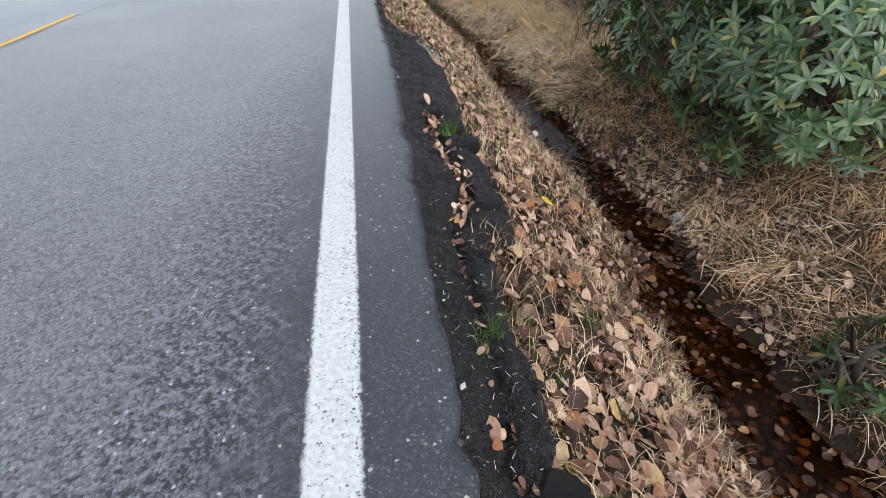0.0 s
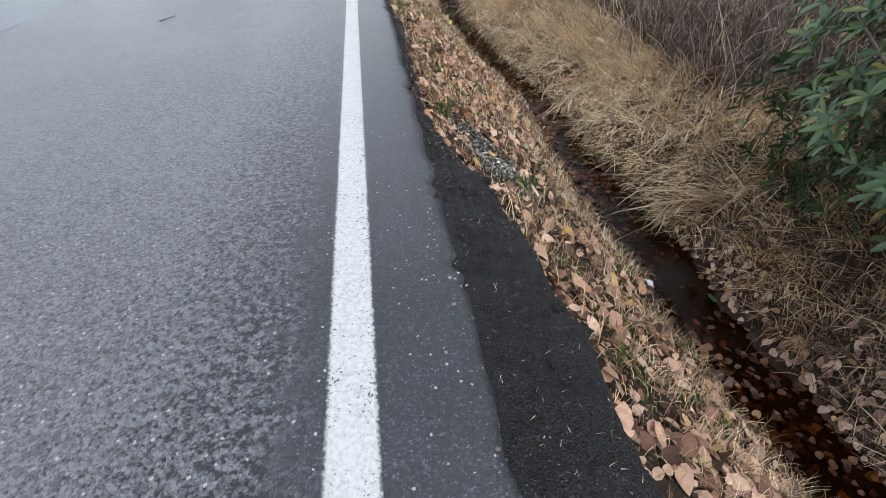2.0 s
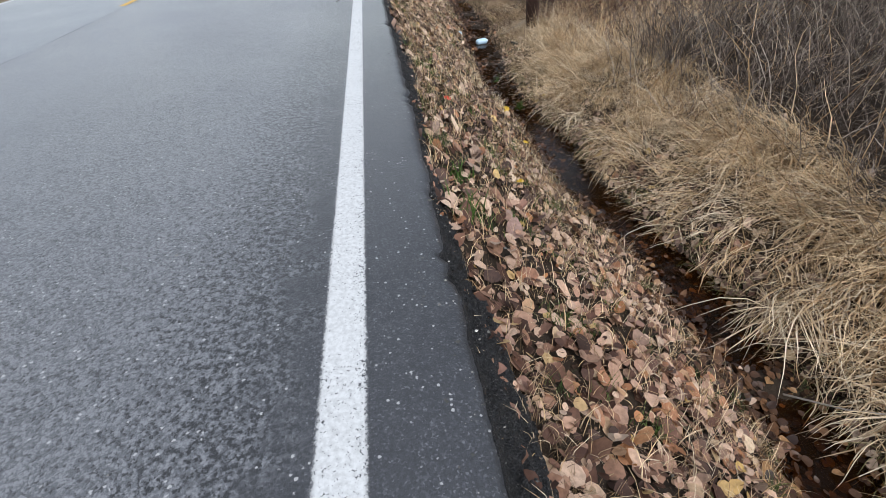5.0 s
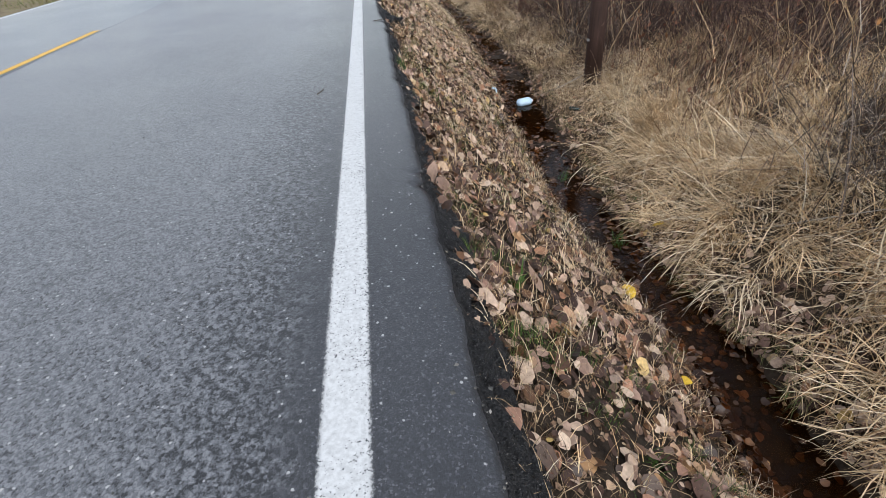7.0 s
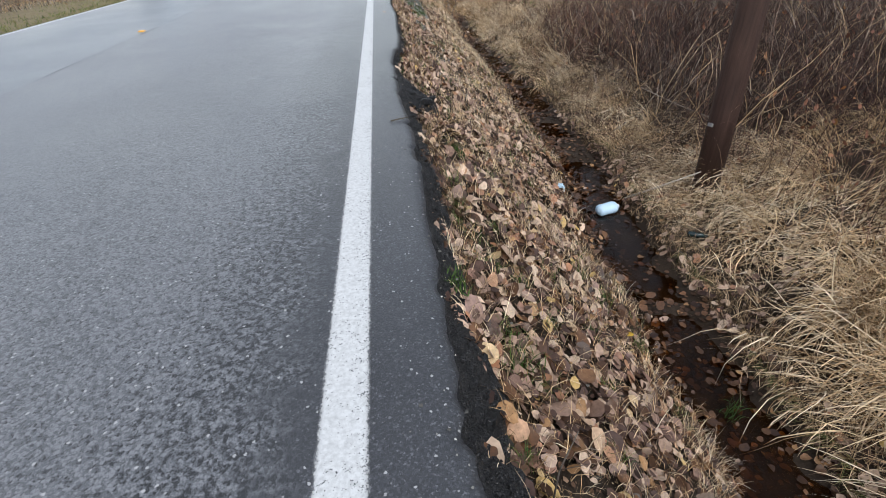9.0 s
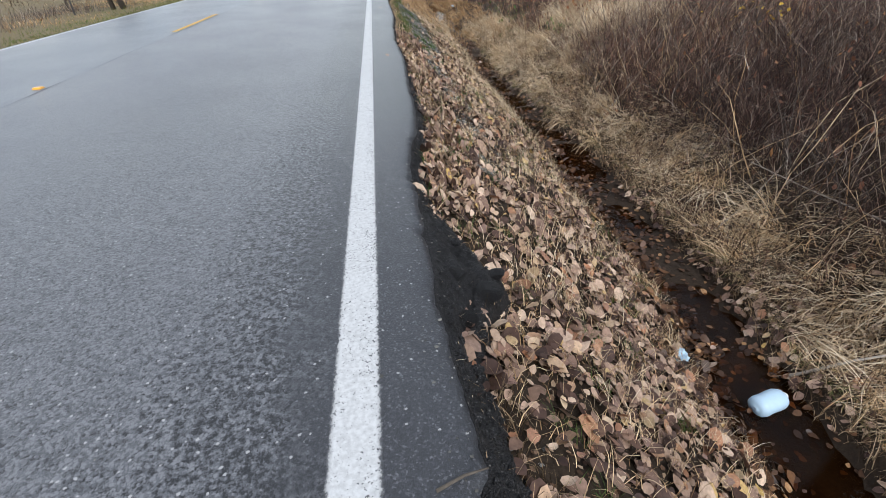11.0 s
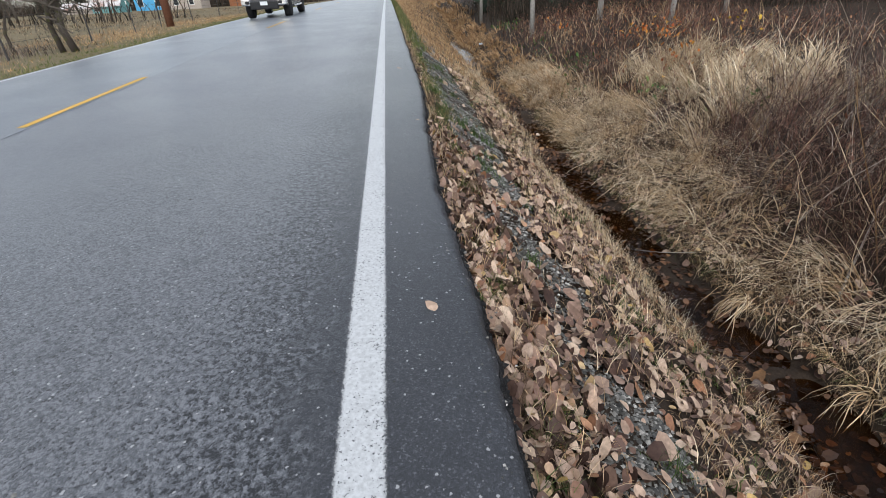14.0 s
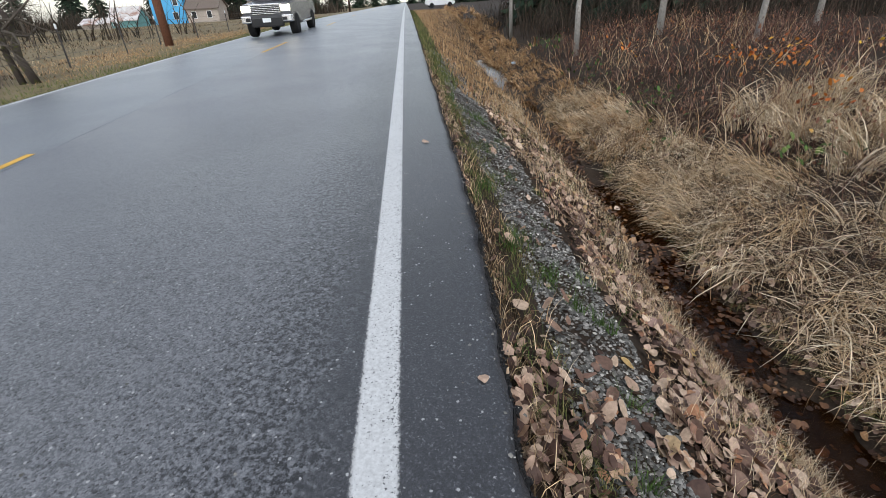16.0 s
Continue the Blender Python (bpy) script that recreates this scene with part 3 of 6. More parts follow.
def clumped(n, x0, x1, y0, y1, clumps, spread):
    """Positions gathered in clumps."""
    cx, cy = rng.uniform(x0, x1, clumps), rng.uniform(y0, y1, clumps)
    pick = rng.integers(0, clumps, n)
    return cx[pick] + rng.normal(0, spread, n), cy[pick] + rng.normal(0, spread, n), pick


def on_ground(x, y, dz=0.0):
    return np.stack([x, y, ground_z(x, y) + dz], -1)


LEAF = np.array([(0, -0.5, 0), (0.26, -0.47, 0), (0.46, -0.22, 0), (0.44, 0.08, 0), (0.27, 0.34, 0), (0.05, 0.56, 0), (-0.21, 0.36, 0), (-0.44, 0.10, 0), (-0.47, -0.2, 0), (-0.25, -0.46, 0)])


LEAF8 = np.array([(0, -0.5, 0), (0.34, -0.40, 0), (0.48, -0.08, 0), (0.33, 0.30, 0), (0.04, 0.56, 0), (-0.30, 0.33, 0), (-0.48, -0.06, 0), (-0.35, -0.39, 0)])


def leaves(name, centres, size, tilt, material, normal_up=None, shape=LEAF):
    """Rounded leaves with a fold along the middle rib and a curled rim."""
    N = len(centres)
    k = len(shape) + 1
    P = np.concatenate([np.zeros((1, 3)), shape])[None] * np.ones((N, 1, 1))
    P[:, 1:, 0] *= rng.uniform(0.75, 1.1, (N, 1))
    P[:, 1:, :2] *= rng.uniform(0.95, 1.05, (N, k - 1, 1))
    fold, curl = rng.uniform(-0.1, 0.55, (N, 1)), rng.uniform(-0.35, 0.5, (N, 1))
    P[:, :, 2] = fold * np.abs(P[:, :, 0]) + curl * P[:, :, 1] ** 2 + rng.normal(0, 0.03, (N, k))
    P *= size[:, None, None]
    yaw = rng.uniform(0, 6.28, N)
    ax, ay = rng.normal(0, 1, N) * tilt, rng.normal(0, 1, N) * tilt
    c, s = np.cos(yaw)[:, None], np.sin(yaw)[:, None]
    x, y, z = P[..., 0] * c - P[..., 1] * s, P[..., 0] * s + P[..., 1] * c, P[..., 2]
    z = z + x * ax[:, None] + y * ay[:, None]
    if normal_up is not None:
        x = x / np.sqrt(1 + normal_up[:, :1] ** 2)
        z = z + x * normal_up[:, :1] + y * normal_up[:, 1:]
    V = np.stack([x, y, z], -1) + centres[:, None]
    T = np.array([(0, j, j + 1) for j in range(1, k - 1)] + [(0, k - 1, 1)])
    T = (np.arange(N)[:, None, None] * k + T[None]).reshape(-1, 3)
    return mesh_arrays(name, V.reshape(-1, 3), T, material, True)


def slope_at(x, y):
    h = 0.12
    return np.stack([(ground_z(x + h, y) - ground_z(x - h, y)) / (2 * h), (ground_z(x, y + h) - ground_z(x, y - h)) / (2 * h)], -1)


def gravel_zone(x, y):
    """Bare gravel band along the middle of the slope, and patches."""
    u = x - edge(y)
    a = np.clip(1.2 - np.abs(u - 0.60) / np.interp(y, [20, 23], [0.27, 0.40]), 0, 1) * np.interp(y, [16, 18.5, 20.5, 22.8, 60], [0, 0.15, 0.45, 1.2, 1.2])
    b = np.clip(1 - np.hypot(u - 0.66 + 0.25 * (y - 0.3), (y - 0.3) * 0.6) / 0.34, 0, 1)
    ragged = 0.45 * wave(x, y, 47, 4.0) + 0.3 * wave(x, y, 48, 9.0)
    return np.clip(np.maximum(a, b) + ragged * (np.maximum(a, b) > 0), 0, 1)


# fallen leaves on the road-side slope
def slope_x(y, u):
    inner = edge(y) + lip(y) * 0.85
    return inner + u * (channel(y) - 0.26 - inner)


n = 98000
y = rng.uniform(-8, 32, n)
x = slope_x(y, rng.uniform(-0.05, 1.1, n))
dens = 0.55 + 0.45 * wave(x, y, 41, 2.2) + 0.35 * wave(x, y, 42, 6)
dens = np.where(gravel_zone(x, y) > 0.25, 0.10, np.clip(dens, 0.22, 1.0))
dens *= np.interp(x - edge(y) - lip(y), [0, 0.1, 0.3, 1.2], [1.0, 0.9, 0.75, 1.1])
dens *= np.where((y > 22.9) & (x - edge(y) < 0.95), 0.28, 1.0)
keep = rng.uniform(0, 1, n) < dens * np.interp(y, [-8, 0, 6, 10, 24, 32], [0.62, 0.7, 0.95, 1.0, 0.85, 0.3])
x, y = x[keep], y[keep]
lift = rng.uniform(0.004, 0.075, len(x))
size = np.clip(rng.lognormal(-2.98, 0.40, len(x)), 0.02, 0.105)
early = y + rng.normal(0, 1.2, len(y)) < 4.5
wet = rng.uniform(0, 1, len(x)) < np.interp(channel(y) - x, [0.3, 0.5, 0.85], [0.95, 0.7, 0.0])
# extra dark leaves over this stretch imitate shadowed gaps between leaves
wet |= (rng.uniform(0, 1, len(x)) < 0.32) & (y > 5.5) & (y < 12.5)
for sel, mt, lab in ((wet, M_WET_LEAF, "dark wet leaves along the slope foot, and dark leaves imitating shaded gaps above"), (early & ~wet, M_WARM_LEAF, "russet and tan fallen cottonwood leaves on the slope"), (~early & ~wet, M_LEAF, "tan and brown fallen cottonwood leaves on the slope")):
    thing("fallen_leaves", leaves("fallen_leaves", on_ground(x[sel], y[sel], lift[sel]), size[sel], 0.5, mt, slope_at(x[sel], y[sel]) * 0.5, LEAF8), lab, "leaves", "stuff")
# leaves caught in the crack of the broken shelf
n = 230
y = np.concatenate([rng.uniform(-4.7, -3.3, 150), rng.uniform(-7, -3.0, 80)])
x = edge(y) + lip(y) * (cleft(y)[0] + rng.normal(0, 0.07, n))
thing("shelf_leaves", leaves("shelf_leaves", np.stack([x, y, shelf_z((x - edge(y)) / lip(y), x, y) + rng.uniform(0.01, 0.04, n)], -1), rng.uniform(0.018, 0.05, n), 0.7, M_WARM_LEAF, None, LEAF8), "brown leaves caught in the cracked asphalt shelf", "leaves", "stuff")

n = 38000
y = rng.uniform(-8, 32, n)
x = slope_x(y, rng.uniform(-0.06, 1.05, n))
keep = gravel_zone(x, y) < 0.5
x, y = x[keep], y[keep]
thing("leaf_bits", leaves("leaf_bits", on_ground(x, y, rng.uniform(0.0, 0.02, len(x))), rng.uniform(0.01, 0.035, len(x)), 0.4, M_BITS, slope_at(x, y) * 0.7, LEAF[::2]), "brown crumbled leaf fragments on the slope", "leaves", "stuff")

# leaves in and under the water, and along the far bank
n = 16000
y = rng.uniform(-8, 32, n)
x = channel(y) + rng.normal(0, 1, n) * (0.33 + 0.3 * flat(y)) + 0.5 * flat(y)
thick = wave(x, y, 43, 1.3) + rng.uniform(-0.5, 0.5, n) > -0.35
x, y = x[thick], y[thick]
n = len(x)
float_up = rng.uniform(0, 1, n) < 0.10 + 0.4 * (np.abs(x - channel(y)) > 0.22 + 0.1 * wave(x, y, 46, 3.0)) + 0.15 * (wave(0 * x, y, 44, 1.0) > 0.5)
z = np.where(float_up, np.maximum(ground_z(x, y) + 0.012, WATER + 0.008), np.maximum(ground_z(x, y) + 0.012, WATER - rng.uniform(0.02, 0.12, n)))
thing("sodden_leaves", leaves("sodden_leaves", np.stack([x, y, z], -1), rng.uniform(0.03, 0.075, n), 0.22, M_WET_LEAF), "dark orange sodden leaves lying in the ditch water", "leaves", "stuff")
n = 11000
y = rng.uniform(-8, 32, n)
x = channel(y) + 0.34 + rng.exponential(1, n) * (0.28 + 0.5 * flat(y))
keep = wave(x, y, 45, 1.6) + rng.uniform(-0.6, 0.6, n) > np.interp(y, [0, 3, 12, 15], [0.2, -0.25, -0.2, 0.25])
x, y = x[keep], y[keep]
n = len(x)
thing("bank_leaves", leaves("bank_leaves", on_ground(x, y, rng.uniform(0.01, 0.07, n)), rng.uniform(0.035, 0.09, n), 0.35, M_LEAF, slope_at(x, y)), "scattered brown fallen leaves on the far ditch bank", "leaves", "stuff")

# thin flattened thatch over both banks
n = 42000
y = rng.uniform(-9, 34, n)
x = channel(y) + 0.36 + rng.exponential(1.0, n)
x = np.where(x - channel(y) > 5, channel(y) + 0.6, x)
thing("thatch", blades("thatch", on_ground(x, y, 0.01), rng.uniform(0, 6.28, n), rng.uniform(0.10, 0.36, n), rng.uniform(0.004, 0.010, n), rng.uniform(1.5, 2.35, n), M_THATCH), "flattened brown dead grass thatch on the bank", "grass", "stuff")
n = 24000
y = rng.uniform(-9, 34, n)
x = slope_x(y, rng.uniform(0, 0.97, n))
keep = gravel_zone(x, y) < 0.2
x, y = x[keep], y[keep]
n = len(x)
thing("slope_thatch", blades("slope_thatch", on_ground(x, y, rng.uniform(0.02, 0.09, n)), rng.uniform(0, 6.28, n), rng.uniform(0.05, 0.22, n), rng.uniform(0.0018, 0.0048, n), rng.uniform(1.2, 2.4, n), M_STRAW), "flattened tan grass and stem litter on the slope", "grass", "stuff")

# straw on the road-side slope, thick at its foot
n = 15000
u, y, _ = clumped(n, 0, 1, -8, 32, 750, 0.05)
y = y + rng.normal(0, 0.05, n)
x = slope_x(y, 0.93 * np.clip(u, 0, 1) ** 0.6)
keep = gravel_zone(x, y) < 0.3
x, y = x[keep], y[keep]
m = len(x)
thing("slope_grass", blades("slope_grass", on_ground(x, y, 0.02), rng.uniform(0, 6.28, m), rng.uniform(0.07, 0.25, m), rng.uniform(0.0025, 0.006, m), rng.uniform(0.5, 2.1, m), M_STRAW_PALE), "pale dry grass tufts on the leafy slope", "grass", "stuff")
n = 30000
y = rng.uniform(-8, 34, n)
keep = wave(0 * y, y, 51, 1.6) + 0.5 * wave(0 * y, y, 53, 7.0) + rng.normal(0, 0.2, n) > np.interp(y, [-8, 4, 14, 18, 32], [0.45, 0.9, 0.75, 0.15, -0.2])
y = y[keep]
m = len(y)
x = channel(y) - 0.34 - 0.08 * wave(0 * y, y, 54, 3.0) - np.abs(rng.normal(0, 0.30, m))
thing("ditch_edge_grass", blades("ditch_edge_grass", on_ground(x, y, -0.01), rng.uniform(0, 6.28, m), rng.uniform(0.06, 0.28, m), rng.uniform(0.0025, 0.0055, m), rng.uniform(0.2, 1.4, m), M_STRAW_PALE), "upright pale straw fringe along the ditch water", "grass", "stuff")

# leaves heaped against the asphalt edge
n = 2300
y = rng.uniform(14.9, 22.4, n)
x = edge(y) + lip(y) + rng.uniform(0.0, 0.42, n)
thing("leaf_heap", leaves("leaf_heap", on_ground(x, y, rng.uniform(0.01, 0.09, n)), rng.uniform(0.022, 0.058, n), 1.0, M_LEAF, slope_at(x, y) * 0.5, LEAF8), "russet leaves heaped along the asphalt edge", "leaves", "stuff")

# dead roots and grass that hug the broken edge
n = 12000
y = rng.uniform(-8, 34, n)
keep = wave(0 * y, y, 52, 1.7) + rng.uniform(-0.5, 0.5, n) > 0.0
y = y[keep]
n = len(y)
x = edge(y) + lip(y) * rng.uniform(0.8, 1.15, n) + rng.uniform(0.0, 0.12, n)
thing("edge_roots", blades("edge_roots", on_ground(x, y, 0.0), rng.uniform(0, 6.28, n), rng.uniform(0.05, 0.22, n), rng.uniform(0.002, 0.005, n), rng.uniform(0.5, 2.4, n), M_THATCH), "brown matted roots and dead grass along the asphalt edge", "grass", "stuff")

# thin green tufts between the leaves
n = 13000
u, y, pick = clumped(n, 0.0, 0.95, -8, 32, 360, 0.025)
x = slope_x(y, np.clip(u, 0, 1))
thing("slope_green", blades("slope_green", on_ground(x, y, 0.03), rng.uniform(0, 6.28, n), rng.uniform(0.05, 0.17, n), rng.uniform(0.002, 0.0045, n), rng.uniform(0.5, 1.9, n), M_GREEN), "thin green grass tufts among the fallen leaves", "grass", "stuff")

# green and mossy grass along the shoulder towards the far end
n = 9000
u, y, _ = clumped(n, 0.0, 0.30, 17.5, 48, 190, 0.06)
x = edge(y) + lip(y) + 0.04 + np.abs(u)
m = n
thing("verge_grass", blades("verge_grass", on_ground(x, y, -0.005), rng.uniform(0, 6.28, m), rng.uniform(0.04, 0.16, m), rng.uniform(0.003, 0.006, m), rng.uniform(0.4, 1.8, m), M_MOSSY), "short olive-green grass along the road shoulder", "grass", "stuff")

# matted straw on the far bank: tussocks that fall over together
def tussocks(name, count, x0, x1, y0, y1, per, length, width, material, label, droop=2.0, thin=None, fall=3.5, wild=1.2, category="grass", lean=0.5):
    cx, cy = rng.uniform(x0, x1, count), rng.uniform(y0, y1, count)
    if thin is not None:
        ok = thin(cx, cy)
        cx, cy = cx[ok], cy[ok]
    count = len(cx)
    main = fall + wild * 1.1 * wave(cx, cy, 57, 1.3) + rng.normal(0, 0.45 * wild, count)
    size = rng.uniform(0.65, 1.25, count)
    pick = np.repeat(np.arange(count), per)
    n = len(pick)
    x = channel(cy[pick]) + cx[pick] + rng.normal(0, 0.085, n)
    y = cy[pick] + rng.normal(0, 0.06, n)
    x = np.maximum(x, channel(y) + 0.33 + 0.3 * flat(y))
    me = blades(name, on_ground(x, y, -0.02), main[pick] + rng.normal(0, 0.30, n), length * size[pick] * rng.uniform(0.45, 1.15, n) * np.interp(y, [0, 12, 14.5, 22, 25], [1, 1, 0.8, 0.8, 0.9]), width * rng.uniform(0.5, 1.3, n), np.clip(rng.normal(droop, 0.5, n), 0.15, 3.0), material, 0.07, segs=5, tilt=np.clip(rng.normal(lean, 0.3, n), 0, 1.5))
    return thing(name, me, label, category, "stuff")


def clear_of_shrub(u, y):
    return (y > 1.0) | (rng.uniform(0, 1, len(y)) < 0.22)


def low_bank(u, y):
    """Open grassy width of the bank before the brush begins."""
    w = np.interp(y, [-9, 1, 2, 9, 14, 15.5, 23.6, 25.5, 28, 34], [0.9, 1.0, 1.9, 2.4, 2.3, 1.55, 1.6, 2.4, 1.8, 1.7])
    patchy = wave(u, y, 49, 2.4) + rng.uniform(-0.3, 0.3, len(y)) > np.interp(y, [13, 19, 22], [-0.55, -0.55, -0.4])
    return (u < w) & clear_of_shrub(u, y) & patchy & ((u > 0.35 + 0.8 * flat(y)) | (rng.uniform(0, 1, len(y)) < 0.22))


tussocks("bank_grass", 760, 0.5, 2.6, -9, 34, 38, 0.72, 0.014, M_STRAW, "matted dry tan grass on the far ditch bank", 1.5, low_bank, lean=0.8)
tussocks("pale_bank_grass", 480, 0.6, 2.6, 1.0, 34, 26, 0.9, 0.015, M_STRAW_PALE, "pale bleached grass tussocks on the ditch bank", 1.3, low_bank, lean=0.85)
tussocks("fringe_grass", 190, 0.34, 0.55, 0.5, 34, 20, 0.26, 0.009, M_STRAW, "dry grass fringe hanging over the ditch water", 1.9, fall=3.3, wild=0.9)
tussocks("fringe_grass", 200, 0.34, 0.50, 0.5, 34, 16, 0.30, 0.008, M_MOSSY, "olive grass fringe hanging over the ditch water", 1.8, fall=3.3, wild=0.9)
tussocks("fallen_reeds", 300, 0.6, 2.6, 0.5, 34, 14, 1.0, 0.016, M_STRAW_PALE, "long bleached reed stems lying on the bank", 0.5, low_bank, wild=2.0, lean=1.25)


def matted(name, count, u0, u1, y0, y1, length, width, material, label, thin=None, heap=0.10, wild=0.7):
    """Single stems that lie flat across each other, heaped in low mounds."""
    u, y = rng.uniform(u0, u1, count), rng.uniform(y0, y1, count)
    u = u + 0.45 * flat(y)
    if thin is not None:
        ok = thin(u, y)
        u, y = u[ok], y[ok]
    k = len(u)
    x = channel(y) + u
    mound = np.clip(0.5 + 0.5 * wave(x, y, 58, 3.2), 0, 1)
    az = 3.4 + 1.3 * wave(x, y, 59, 1.1) + rng.normal(0, wild, k)
    me = blades(name, on_ground(x, y, 0.01) + np.array([0, 0, 1.0]) * (heap * mound * rng.uniform(0.2, 1.1, k))[:, None], az, length * rng.uniform(0.4, 1.2, k), width * rng.uniform(0.5, 1.3, k), rng.uniform(0.1, 0.5, k), material, 0.05, segs=3, tilt=rng.normal(1.35, 0.14, k))
    return thing(name, me, label, "grass", "stuff")


def grassy(u, y):
    w = np.interp(y, [-9, 1, 2, 9, 14, 15.5, 23.6, 25.5, 28, 34], [2.6, 2.4, 1.9, 2.4, 2.6, 2.2, 2.2, 2.4, 1.8, 1.7])
    return (u < w) & (wave(u, y, 60, 2.0) + rng.uniform(-0.6, 0.6, len(y)) > -0.35)


matted("matted_straw", 20000, 0.36, 2.6, 0.5, 32, 0.5, 0.011, M_STRAW_PALE, "pale dry stems lying matted on the ditch bank", grassy)
matted("matted_straw", 12000, 0.36, 2.6, 0.5, 32, 0.42, 0.011, M_STRAW, "tan dry stems lying matted on the ditch bank", grassy)
matted("matted_litter", 8500, 0.40, 2.8, -9, 1.2, 0.34, 0.010, M_STRAW_PALE, "pale straw strewn under the evergreen shrub", grassy, 0.06, 1.6)
matted("matted_litter", 4500, 0.36, 2.8, -9, 1.2, 0.30, 0.010, M_RUST, "red-brown fern stems strewn under the evergreen shrub", grassy, 0.06, 1.6)


def stalks(name, n, x0, x1, y0, y1, clumps, spread, h0, h1, w, bend, material, label, category="brush", segs=4, lean=None):
    x, y, pick = clumped(n, x0, x1, y0, y1, clumps, spread)
    x = np.maximum(x + channel(y), channel(y) + 0.75)
    az = rng.uniform(0, 6.28, n) if lean is None else rng.normal(lean, 1.0, n)
    b = np.abs(rng.normal(0, bend, n)) + 0.05
    tall = rng.uniform(0.75, 1.2, clumps)[pick]
    me = blades(name, on_ground(x, y, -0.02), az, rng.uniform(h0, h1, n) * tall, rng.uniform(0.5, 1.4, n) * w, b, material, segs=segs)
    return thing(name, me, label, category, "stuff")


def twigs(name, n, x0, x1, y0, y1, clumps, spread, h0, h1, w, material, label, droop=0.5, side=3, splay=0.5):
    """Leafless shrub stems, each with side twigs."""
    x, y, pick = clumped(n, x0, x1, y0, y1, clumps, spread)
    x = np.maximum(x + channel(y), channel(y) + 0.9)
    az = rng.uniform(0, 6.28, n)
    hh = rng.uniform(h0, h1, n) * rng.uniform(0.75, 1.2, clumps)[pick]
    root = on_ground(x, y, -0.02)
    bend = np.abs(rng.normal(0, droop, n))
    slant = np.abs(rng.normal(0, splay, n))
    R, A, H, W, B, S = [root], [az], [hh], [w * rng.uniform(0.7, 1.5, n)], [bend], [slant]
    for k in range(side):
        s = rng.uniform(0.3, 0.85, n)
        d = np.stack([np.cos(az), np.sin(az), 0 * az], -1)
        bb = np.maximum(bend, 0.05)
        p = root + d * (hh * (np.cos(slant) - np.cos(slant + bb * s)) / bb)[:, None] + np.array([0, 0, 1.0]) * (hh * (np.sin(slant + bb * s) - np.sin(slant)) / bb)[:, None]
        R.append(p)
        A.append(rng.uniform(0, 6.28, n))
        H.append(hh * rng.uniform(0.18, 0.5, n))
        W.append(w * rng.uniform(0.35, 0.7, n))
        B.append(rng.uniform(-1.0, 1.9, n) + 1.0)
        S.append(rng.uniform(0.3, 1.9, n))
    me = blades(name, np.concatenate(R), np.concatenate(A), np.concatenate(H), np.concatenate(W), np.concatenate(B), material, 0.13, segs=4, tilt=np.concatenate(S))
    return thing(name, me, label, "brush", "stuff")


stalks("stem_litter", 2600, 1.6, 6.0, 9.5, 15.0, 160, 0.25, 0.3, 0.9, 0.009, 1.5, M_RUST, "short red-brown dead stems behind the pole")
tussocks("pole_grass", 170, 1.5, 4.2, 9.0, 14.6, 34, 0.7, 0.0105, M_STRAW, "dry tan grass round the foot of the pole", 1.9, wild=2.0)
stalks("stem_litter", 3600, 0.6, 2.4, 13.8, 31, 200, 0.2, 0.15, 0.55, 0.008, 1.7, M_RUST, "short red-brown dead stems among the bank grass")
tussocks("dry_grass", 150, 1.2, 2.0, 1.2, 12.5, 34, 0.8, 0.011, M_STRAW, "tall dry tan grass on the bank", 1.7)
tussocks("reed_grass", 130, 2.2, 4.6, 23.6, 29.0, 34, 0.85, 0.021, M_STRAW_PALE, "tall pale reed grass with drooping tips", 1.5, wild=2.5, lean=0.15)
twigs("thicket", 3600, 1.85, 6.0, 1.6, 9.5, 200, 0.25, 0.8, 2.2, 0.012, M_TWIG, "grey leafless shrub thicket", 1.1, 6, 0.6)
twigs("bramble", 3400, 1.75, 6.0, 14.8, 20.0, 190, 0.28, 0.9, 2.2, 0.009, M_DARK_BRUSH, "dense dark purple-brown dead bramble stalks", 1.6, 6, 0.7)
twigs("bramble", 1700, 1.65, 6.5, 20.0, 24.2, 110, 0.28, 0.9, 2.0, 0.009, M_RUSSET, "dense red-brown dead bramble stalks", 1.6, 6, 0.7)
twigs("bramble", 1400, 1.6, 6.0, 14.8, 24.2, 120, 0.28, 0.9, 2.0, 0.013, M_TWIG, "grey dead stems among the brambles", 1.0, 5, 0.6)
twigs("bramble", 2200, 3.0, 8.0, 11.0, 15.5, 110, 0.28, 0.8, 1.9, 0.010, M_DARK_BRUSH, "dark leafless bramble behind the pole", 1.3, 6, 0.7)
matted("dead_stems", 2500, 0.5, 3.0, 20, 32, 0.4, 0.011, M_RUST, "red-brown dead stems fallen over the bank", None, 0.14, 1.4)
twigs("bramble", 1000, 1.7, 3.8, 21, 29, 110, 0.25, 0.35, 0.95, 0.010, M_RUSSET, "low red-brown dead brush on the ditch bank", 1.6, 5, 0.8)
twigs("bramble", 2800, 1.8, 9.0, 27, 42, 300, 0.35, 0.4, 0.95, 0.014, M_RUSSET, "red-brown dead brush beyond the reeds", 1.5, 5)
twigs("pale_stems", 420, 1.7, 6.0, 14.5, 23.0, 160, 0.3, 0.8, 1.9, 0.012, M_STRAW, "bleached stems arching through the brambles", 0.9, 1)
twigs("pale_stems", 300, 2.0, 5.0, 2.0, 13.0, 120, 0.3, 0.8, 1.9, 0.012, M_STRAW, "bleached stems arching through the thicket", 0.9, 1)
